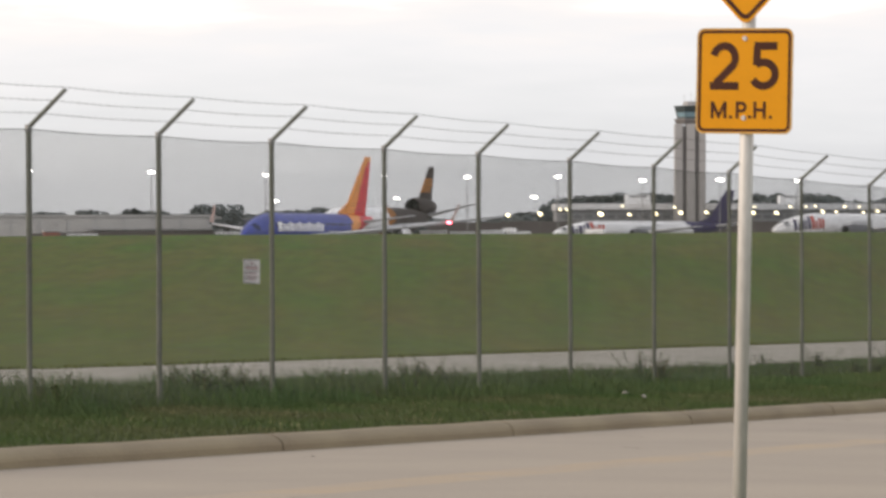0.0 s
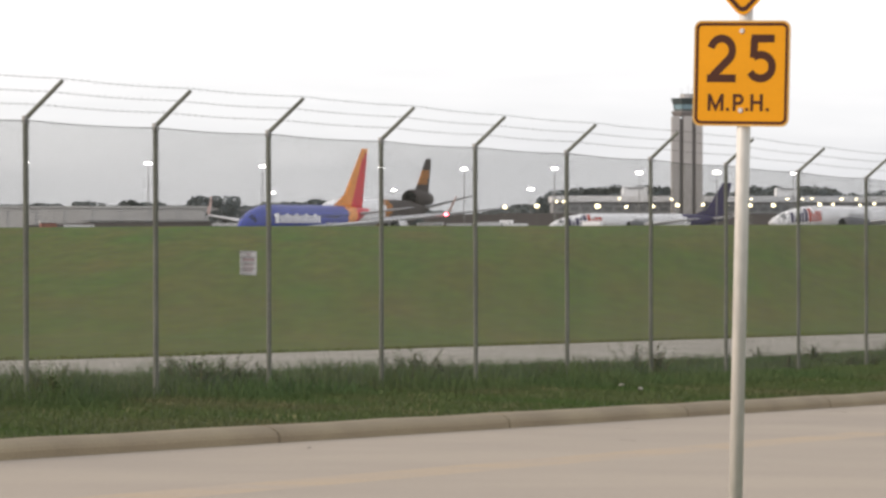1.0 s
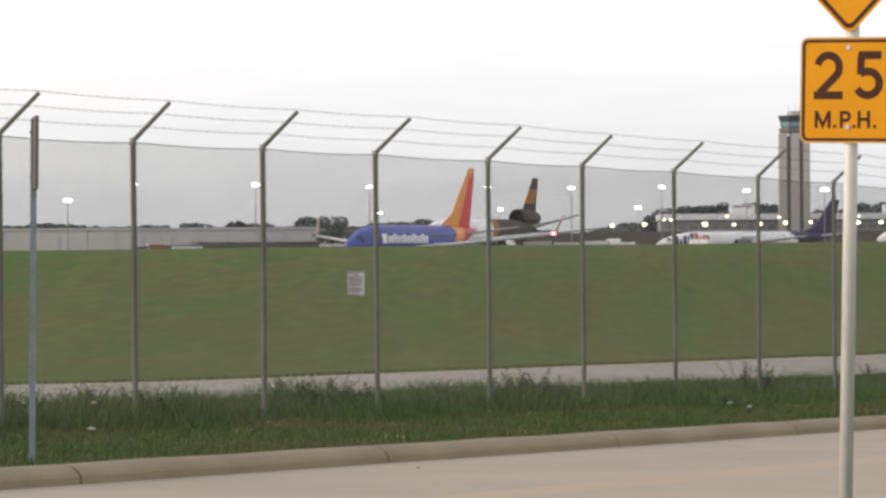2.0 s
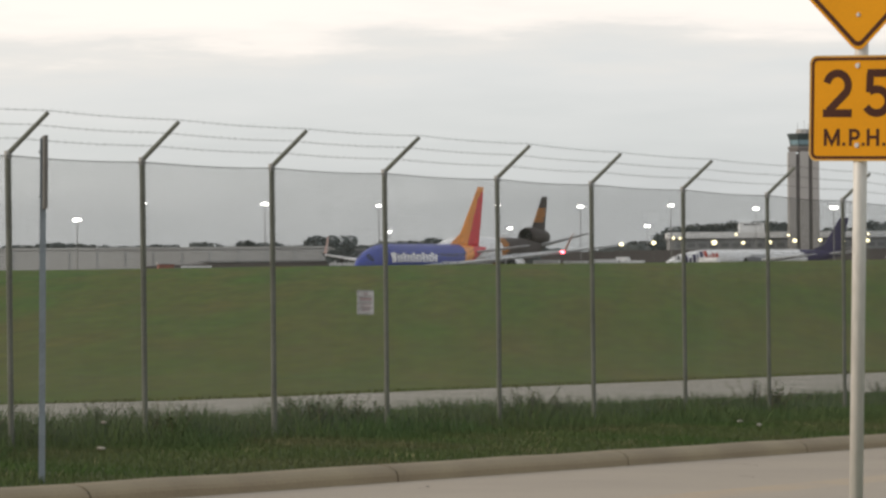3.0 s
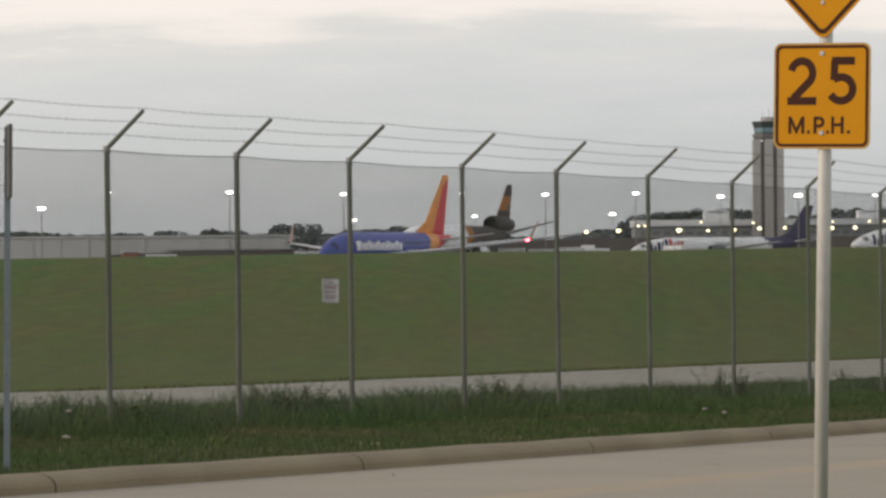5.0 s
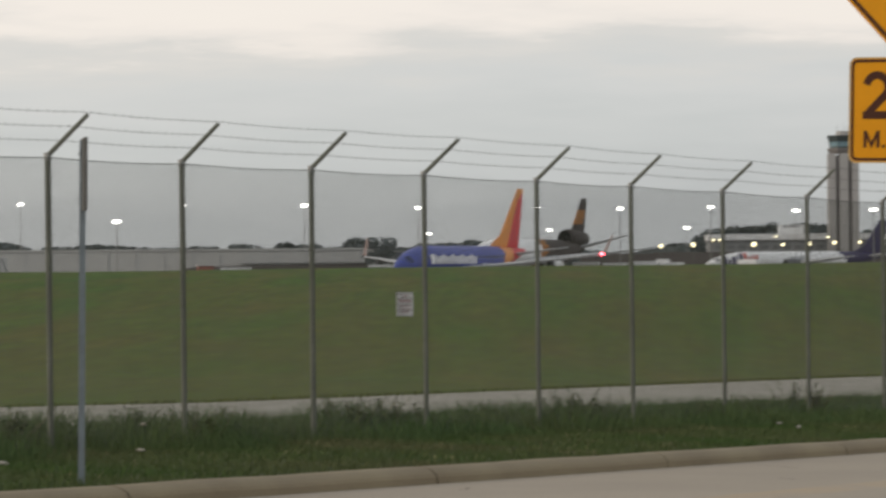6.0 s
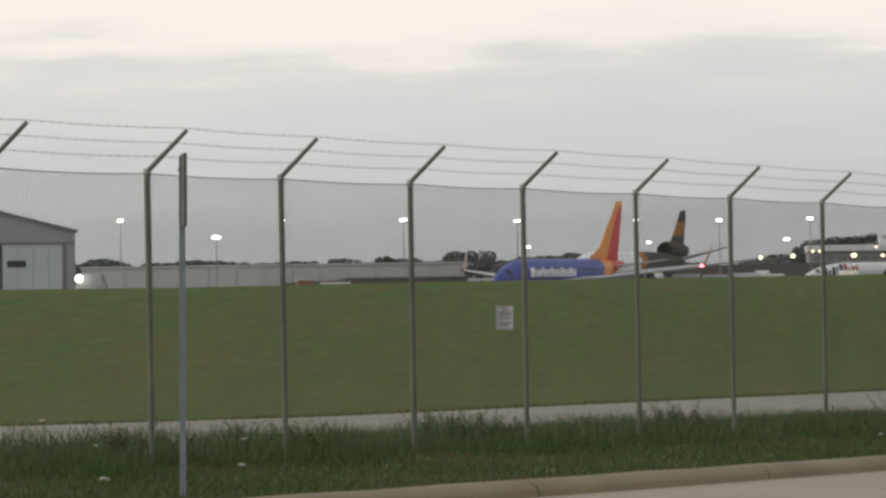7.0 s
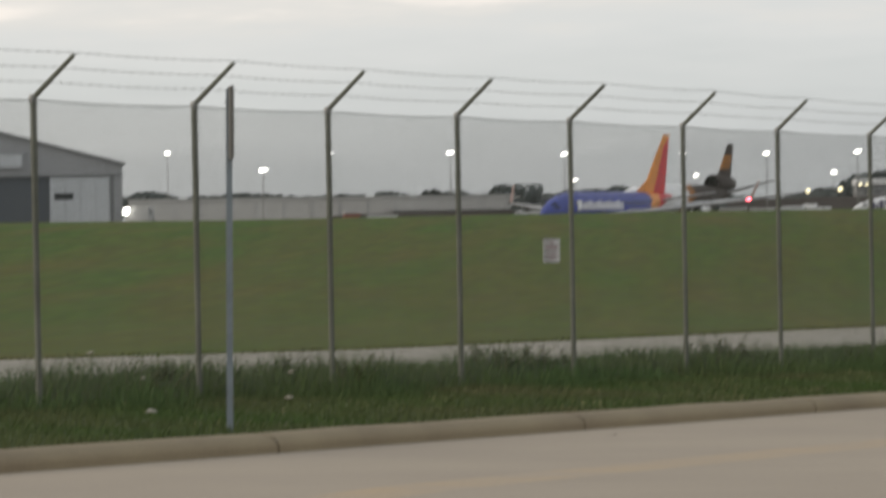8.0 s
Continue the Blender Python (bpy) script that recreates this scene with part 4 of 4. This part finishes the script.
def gable_hangar():
    """Facing gable with dark middle leaves and pale outer leaves."""
    t = thing("gable_hangar", afield(-116.9, 595.7, 0, 10.6), "grey metal hangar with dark and pale sliding doors", "building")
    w, d, eave, apex = 30.0, 46.0, 10.4, 18.3
    bm = bmesh.new()
    prism(bm, [(-w, 8.75), (w, 8.75), (w, eave), (0, apex), (-w, eave)], 0, 0.4)
    part("gable_wall", bm, M_HANGAR, t)
    for a, b in ((-w, -w + 1.4), (w - 1.6, w)):
        part("wall", boxm(a, 0, -0.3, b, 0.4, 8.747), M_HANGAR, t)
    for x in (-w, w - 0.4):
        part("wall", boxm(x, 0.403, -0.3, x + 0.4, d, eave), M_HANGAR, t)
    bm = bmesh.new()
    prism(bm, [(-w, -0.3), (w, -0.3), (w, eave), (0, apex), (-w, eave)], d + 0.003, d + 0.4)
    part("gable_wall", bm, M_HANGAR, t)
    for sgn in (1, -1):
        bm = bmesh.new()
        prism(bm, [(0, apex + 0.01), (sgn * (w + 0.4), eave - 0.1), (sgn * (w + 0.4), eave + 0.25), (0, apex + 0.36)], -0.5, d + 0.8)
        part("roof", bm, M_ROOF, t)
    part("floor_slab", boxm(-w + 0.41, 0.41, -0.3, w - 0.41, d - 0.01, 0.02), M_APRON, t)
    for x0 in (19.8,):
        door = part("sliding_door", boxm(x0, 0.06, 0, 28.2, 0.30, 8.7), M_HDOOR, t, "pale sliding hangar door leaf")
        for q in range(1, 4):
            part("seam", boxm(x0 + q * 2.15 - 0.04, 0.03, 0.1, x0 + q * 2.15 + 0.04, 0.058, 8.6), M_HANGAR, door)
        part("door_window", boxm(x0 + 0.6, 0.02, 5.5, x0 + 3.3, 0.058, 6.45), M_GLASS, door)
    part("sliding_door", boxm(-28.4, 0.06, 0, -19.8, 0.30, 8.7), M_HDOOR, t, "pale sliding hangar door leaf")
    for k in range(4):
        part("sliding_door", boxm(-19.7 + 9.9 * k, 0.45, 0.03, -9.9 + 9.9 * k, 0.7, 8.74), M_SLATEDOOR, t, "dark slate sliding door leaf")
    part("door_track", boxm(-w + 0.2, -0.12, 8.76, w - 0.2, -0.003, 9.0), M_ROOF, t)
    part("door_jamb", boxm(28.21, -0.05, 0, 28.75, -0.003, 8.75), M_ROOF, t)
    bx = part("wall_box", boxm(12.4, -0.55, 9.9, 16.3, -0.002, 12.3, bevel=0.05), M_HANGAR, t, "framed grey box on the gable")
    part("inset", boxm(12.75, -0.6, 10.25, 15.9, -0.552, 11.95), M_HDOOR, bx)


gable_hangar()


def gate_store():
    t = thing("storage_box", afield(-84.1, 592, 0), "pale metal storage box beside the hangar", "container")
    part("body", boxm(-1.65, 0, 0.1, 1.65, 6, 4.4, bevel=0.04), M_SHED, t)
    for k in range(8):
        part("rib", boxm(-1.5 + 0.4 * k, -0.02, 0.2, -1.35 + 0.4 * k, -0.002, 4.3), M_SHED, t)
    for x in (-1.2, 1.2):
        part("skid", boxm(x - 0.1, 0.2, -0.1, x + 0.1, 5.8, 0.098), M_ROOF, t)
    part("brace", tubem((1.7, 0.3, 4.2), (3.4, 0.3, 0.0), 0.12, n=6), M_ROOF, t)
    t2 = thing("wall_light", afield(-85.45, 591.2, 0), "bright white floodlight on a short post by the hangar", "lamp")
    part("post", tubem((0, 0, -0.1), (0, 0, 3.4), 0.08, n=8), M_GALV, t2)
    bm = bmesh.new()
    bmesh.ops.create_uvsphere(bm, u_segments=14, v_segments=10, radius=0.5, matrix=Matrix.Translation((0, -0.1, 3.75)) @ Matrix.Diagonal((1, 0.6, 1.0, 1)))
    part("lamp_head", bm, M_LAMP, t2, "glaring white lamp head", smooth=True)


gate_store()


def marker_hut():
    t = thing("marker_hut", afield(-63.8, 700, 0, 12), "small faded red hut with a pale roof on the airfield", "hut")
    part("body", boxm(-1.3, 0, -0.1, 1.3, 2.2, 3.3, bevel=0.03), M_HUT, t)
    part("roof", boxm(-1.5, -0.2, 3.303, 1.5, 2.4, 3.55, bevel=0.03), M_SHED, t)
    part("door", boxm(-0.45, -0.06, 0, 0.45, -0.003, 2.05), M_SHED, t)
    part("aerial", tubem((0.9, 1.0, 3.5), (0.9, 1.0, 5.2), 0.04, n=6), M_GALV, t)


marker_hut()


def concourse():
    """Terminal concourse: dark ground floor, grey storey, white roof edge, rooftop plant rooms."""
    D = 1400
    t = thing("terminal_concourse", afield(115, D, 0), "long terminal concourse with a white roof edge", "building")
    x0, x1 = -78.0, 70.0
    part("ground_storey", boxm(x0 - 18, 2, -0.3, x1, 40, 8.3), M_TDARK, t, "dark brown lower storey")
    part("upper_storey", boxm(x0, 0, 8.303, x1, 38, 12.297), M_TGREY, t, "grey upper storey")
    part("roof_edge", boxm(x0 - 0.5, -1.2, 12.3, x1, 39, 14.3, bevel=0.1), M_TWHITE, t, "white roof edge")
    part("canopy", boxm(x0 - 18, -3.5, 8.0, x1, 1.99, 8.55, bevel=0.05), M_TDARK, t)
    part("low_wing", boxm(x0 - 42, -36, -0.3, x1, -27, 8.0, bevel=0.05), M_TDARK, t, "low dark brown front wing")
    for k in range(40):
        x = x0 + 2 + k * 3.65
        part("window", boxm(x, -0.08, 9.3, x + 2.6, -0.003, 10.6), M_ROOF, t)
    for px, w, h in ((-55.2, 8.2, 3.0), (-4.8, 6.8, 2.8)):
        ph = part("plant_room", boxm(px, 4, 14.303, px + w, 12, 14.3 + h, bevel=0.06), M_TWHITE, t, "white rooftop plant room")
        part("louvre", boxm(px + 1.2, 3.9, 14.3 + h * 0.72, px + w - 1.2, 3.998, 14.3 + h * 0.9), M_TGREY, ph)


concourse()


def control_tower():
    t = thing("control_tower", afield(115.2 * 0.694, 1388, 0.3), "tall ribbed concrete airport control tower with a glazed cab", "tower")
    part("core", boxm(-6.2, -5.2, -0.5, 6.2, 6.2, 56.1), M_CONC_D, t, "recessed concrete core, darkened for shade between the piers")
    for x0, x1 in ((-7.0, -3.7), (-1.9, 2.1), (3.9, 7.0)):
        part("pier", boxm(x0, -6.4, -0.5, x1, -5.202, 57.1, bevel=0.08), M_CONC, t, "pale vertical concrete pier")
        part("pier", boxm(x0, 6.202, -0.5, x1, 7.2, 57.1, bevel=0.08), M_CONC, t, "pale vertical concrete pier")
    for s in (-1, 1):
        part("side_pier", boxm(min(s * 6.202, s * 7.2), -3.5, -0.5, max(s * 6.202, s * 7.2), 4.5, 57.1, bevel=0.08), M_CONC, t)

    def octa(r0, r1, z0, z1):
        bm = bmesh.new()
        rings = [[(r * math.cos(radians(22.5 + 45 * k)), 0.5 + r * math.sin(radians(22.5 + 45 * k)), z) for k in range(8)] for r, z in ((r0, z0), (r1, z1))]
        loft(bm, rings)
        return bm
    part("collar", octa(6.8, 7.6, 57.11, 58.8), M_CONC_D, t)
    part("balcony", octa(7.6, 7.6, 58.803, 59.5), M_CONC_D, t)
    part("cab_sill", octa(6.6, 6.4, 59.503, 60.4), M_CABDARK, t)
    cab = part("cab_glass", octa(6.3, 6.7, 60.403, 62.6), M_TEAL, t, "cab glazing with sky reflection put into its pale colour")
    for k in range(8):
        a = radians(22.5 + 45 * k)
        part("mullion", tubem((6.35 * math.cos(a), 0.5 + 6.35 * math.sin(a), 60.4), (6.75 * math.cos(a), 0.5 + 6.75 * math.sin(a), 62.6), 0.12, n=6), M_CABDARK, cab)
    part("cab_roof", octa(6.9, 7.9, 62.603, 65.5), M_CABDARK, t, "dark outward-flaring roof")
    part("roof_cabin", octa(3.6, 3.2, 65.503, 67.6), M_CONC, t)
    for x, h in ((-2.5, 3.0), (0.6, 4.2), (2.4, 2.6)):
        part("aerial", tubem((x, 0.5, 67.5), (x, 0.5, 67.6 + h), 0.09, n=6), M_GALV, t)
    t.scale = (0.694, 0.694, 0.694)


control_tower()


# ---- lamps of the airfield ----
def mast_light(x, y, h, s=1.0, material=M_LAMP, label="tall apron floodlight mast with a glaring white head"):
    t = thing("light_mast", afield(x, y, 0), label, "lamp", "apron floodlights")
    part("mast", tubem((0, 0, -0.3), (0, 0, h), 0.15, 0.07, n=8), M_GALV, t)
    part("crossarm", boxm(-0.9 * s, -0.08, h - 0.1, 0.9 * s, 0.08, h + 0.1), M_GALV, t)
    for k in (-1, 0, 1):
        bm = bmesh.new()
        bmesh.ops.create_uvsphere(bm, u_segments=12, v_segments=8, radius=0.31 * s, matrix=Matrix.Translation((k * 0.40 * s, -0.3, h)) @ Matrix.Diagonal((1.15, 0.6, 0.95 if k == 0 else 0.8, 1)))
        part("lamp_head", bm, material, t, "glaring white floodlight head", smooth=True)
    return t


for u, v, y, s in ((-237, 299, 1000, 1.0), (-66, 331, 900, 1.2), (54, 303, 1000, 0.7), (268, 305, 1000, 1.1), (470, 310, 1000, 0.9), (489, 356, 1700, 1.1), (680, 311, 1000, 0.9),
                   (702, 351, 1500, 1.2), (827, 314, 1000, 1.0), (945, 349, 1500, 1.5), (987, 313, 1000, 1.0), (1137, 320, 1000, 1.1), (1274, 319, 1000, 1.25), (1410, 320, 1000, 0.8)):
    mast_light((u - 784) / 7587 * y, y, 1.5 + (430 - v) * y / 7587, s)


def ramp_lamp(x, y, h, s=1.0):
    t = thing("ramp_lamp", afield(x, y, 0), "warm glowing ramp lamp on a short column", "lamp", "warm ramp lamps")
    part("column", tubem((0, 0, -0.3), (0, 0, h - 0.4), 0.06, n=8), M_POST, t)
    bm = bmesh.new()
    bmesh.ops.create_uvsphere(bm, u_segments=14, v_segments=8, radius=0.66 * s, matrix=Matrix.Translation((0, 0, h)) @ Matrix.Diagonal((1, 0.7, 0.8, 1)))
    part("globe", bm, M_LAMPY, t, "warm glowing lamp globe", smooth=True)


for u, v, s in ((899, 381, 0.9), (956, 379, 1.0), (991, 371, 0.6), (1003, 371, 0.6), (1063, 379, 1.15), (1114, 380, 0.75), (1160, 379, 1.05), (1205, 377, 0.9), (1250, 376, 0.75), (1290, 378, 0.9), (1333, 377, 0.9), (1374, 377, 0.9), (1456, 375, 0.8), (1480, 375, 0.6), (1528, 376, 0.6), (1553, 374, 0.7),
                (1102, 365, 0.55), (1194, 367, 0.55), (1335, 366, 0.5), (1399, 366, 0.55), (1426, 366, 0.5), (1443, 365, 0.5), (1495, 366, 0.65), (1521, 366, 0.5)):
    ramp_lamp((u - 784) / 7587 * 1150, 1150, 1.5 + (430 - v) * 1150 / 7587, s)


# ---- ramp equipment ----
def cargo_container(x, y, turn, s=1.0):
    t = thing("cargo_container", afield(x, y, 0, turn), "pale aircraft cargo container on the apron", "container", "cargo containers")
    bm = bmesh.new()
    prism(bm, [(-1.6, 0.5), (1.0, 0.5), (1.6, 1.1), (1.6, 2.4), (-1.6, 2.4)], -0.8, 0.8)
    part("shell", bm, M_ACWHITE, t)
    part("base_frame", boxm(-1.7, -0.85, 0.2, 1.7, 0.85, 0.497), M_ENGINE, t)
    part("dolly", boxm(-1.5, -0.7, -0.05, 1.5, 0.7, 0.197), M_DARK, t)
    t.scale = (s, s, s)


for x, turn, size in ((-2.0, -4, 1.7), (4.0, 3, 1.6), (9.8, -6, 1.72), (15.4, 10, 1.6)):
    cargo_container(x, 884, turn, size)


def tug(x, y, turn):
    t = thing("ramp_truck", afield(x, y, 0, turn), "white ramp service truck with lit headlamps", "truck", "ramp trucks")
    part("body", boxm(-3.2, -1.2, 0.7, 1.2, 1.2, 4.6, bevel=0.1), M_ACWHITE, t)
    part("cab", boxm(1.25, -1.15, 0.6, 3.2, 1.15, 2.7, bevel=0.2), M_ACWHITE, t)
    part("windscreen", boxm(3.15, -0.95, 1.7, 3.22, 0.95, 2.4), M_GLASS, t)
    for y2 in (-0.75, 0.75):
        part("headlamp", boxm(3.18, y2 - 0.2, 0.85, 3.27, y2 + 0.2, 1.2), M_LAMP, t)
    for x2 in (-2.2, 2.2):
        for y2 in (-1.05, 1.05):
            part("wheel", tubem((x2, y2 - 0.15, 0.45), (x2, y2 + 0.15, 0.45), 0.45, n=14), M_TYRE, t)


tug(13.9, 905, -100)
tug(33.0, 955, 160)
strip_apron = mesh_ob("apron", boxm(-190, 330, -0.3, 260, 1900, -0.012), M_APRON)
strip_apron.matrix_world = FIELD
tagged(strip_apron, "wide pale concrete apron behind the grass crest", "apron", kind="structure")


# ---- trees on the skyline ----
def tree_meshes(seed, h, r, flat):
    rs = random.Random(seed)
    tr, lf = bmesh.new(), bmesh.new()
    tube(tr, (0, 0, -0.3), (0, 0, h * 0.55), 0.045 * h * 0.6, 0.02 * h * 0.6, n=8)
    blobs = []
    for k in range(9):
        a, f = rs.uniform(0, 6.28), rs.uniform(0.25, 0.75)
        p = Vector((math.cos(a) * r * f, math.sin(a) * r * f, h * (0.55 + rs.uniform(-0.12, 0.26))))
        tube(tr, (0, 0, h * rs.uniform(0.25, 0.5)), p, 0.02 * h * 0.5, 0.008 * h * 0.4, n=5, caps=False)
        blobs.append((p, r * rs.uniform(0.38, 0.58)))
    blobs.append((Vector((0, 0, h * 0.72)), r * 0.6))
    for p, br in blobs:
        for q in range(260):
            d = Vector((rs.gauss(0, 1), rs.gauss(0, 1), rs.gauss(0, 1))).normalized() * br * rs.uniform(0.72, 1.05)
            d.z *= flat
            o = p + d
            s = rs.uniform(0.20, 0.44) * (r / 4.5)
            e1 = Vector((rs.gauss(0, 1), rs.gauss(0, 1), rs.gauss(0, 1))).normalized()
            e2 = e1.orthogonal().normalized()
            lf.faces.new([lf.verts.new(o + e1 * s), lf.verts.new(o + e2 * s), lf.verts.new(o - e1 * s), lf.verts.new(o - e2 * s)])
    return tr, lf


def tree(seed, m, h, r, flat=0.8):
    t = thing("tree", m, "leafy tree on the far skyline, greyed for haze", "tree", "skyline trees")
    tr, lf = tree_meshes(seed, h, r, flat)
    part("trunk", tr, M_BARK, t)
    tagged(part("crown", lf, M_LEAF, t), kind="stuff")
    return t


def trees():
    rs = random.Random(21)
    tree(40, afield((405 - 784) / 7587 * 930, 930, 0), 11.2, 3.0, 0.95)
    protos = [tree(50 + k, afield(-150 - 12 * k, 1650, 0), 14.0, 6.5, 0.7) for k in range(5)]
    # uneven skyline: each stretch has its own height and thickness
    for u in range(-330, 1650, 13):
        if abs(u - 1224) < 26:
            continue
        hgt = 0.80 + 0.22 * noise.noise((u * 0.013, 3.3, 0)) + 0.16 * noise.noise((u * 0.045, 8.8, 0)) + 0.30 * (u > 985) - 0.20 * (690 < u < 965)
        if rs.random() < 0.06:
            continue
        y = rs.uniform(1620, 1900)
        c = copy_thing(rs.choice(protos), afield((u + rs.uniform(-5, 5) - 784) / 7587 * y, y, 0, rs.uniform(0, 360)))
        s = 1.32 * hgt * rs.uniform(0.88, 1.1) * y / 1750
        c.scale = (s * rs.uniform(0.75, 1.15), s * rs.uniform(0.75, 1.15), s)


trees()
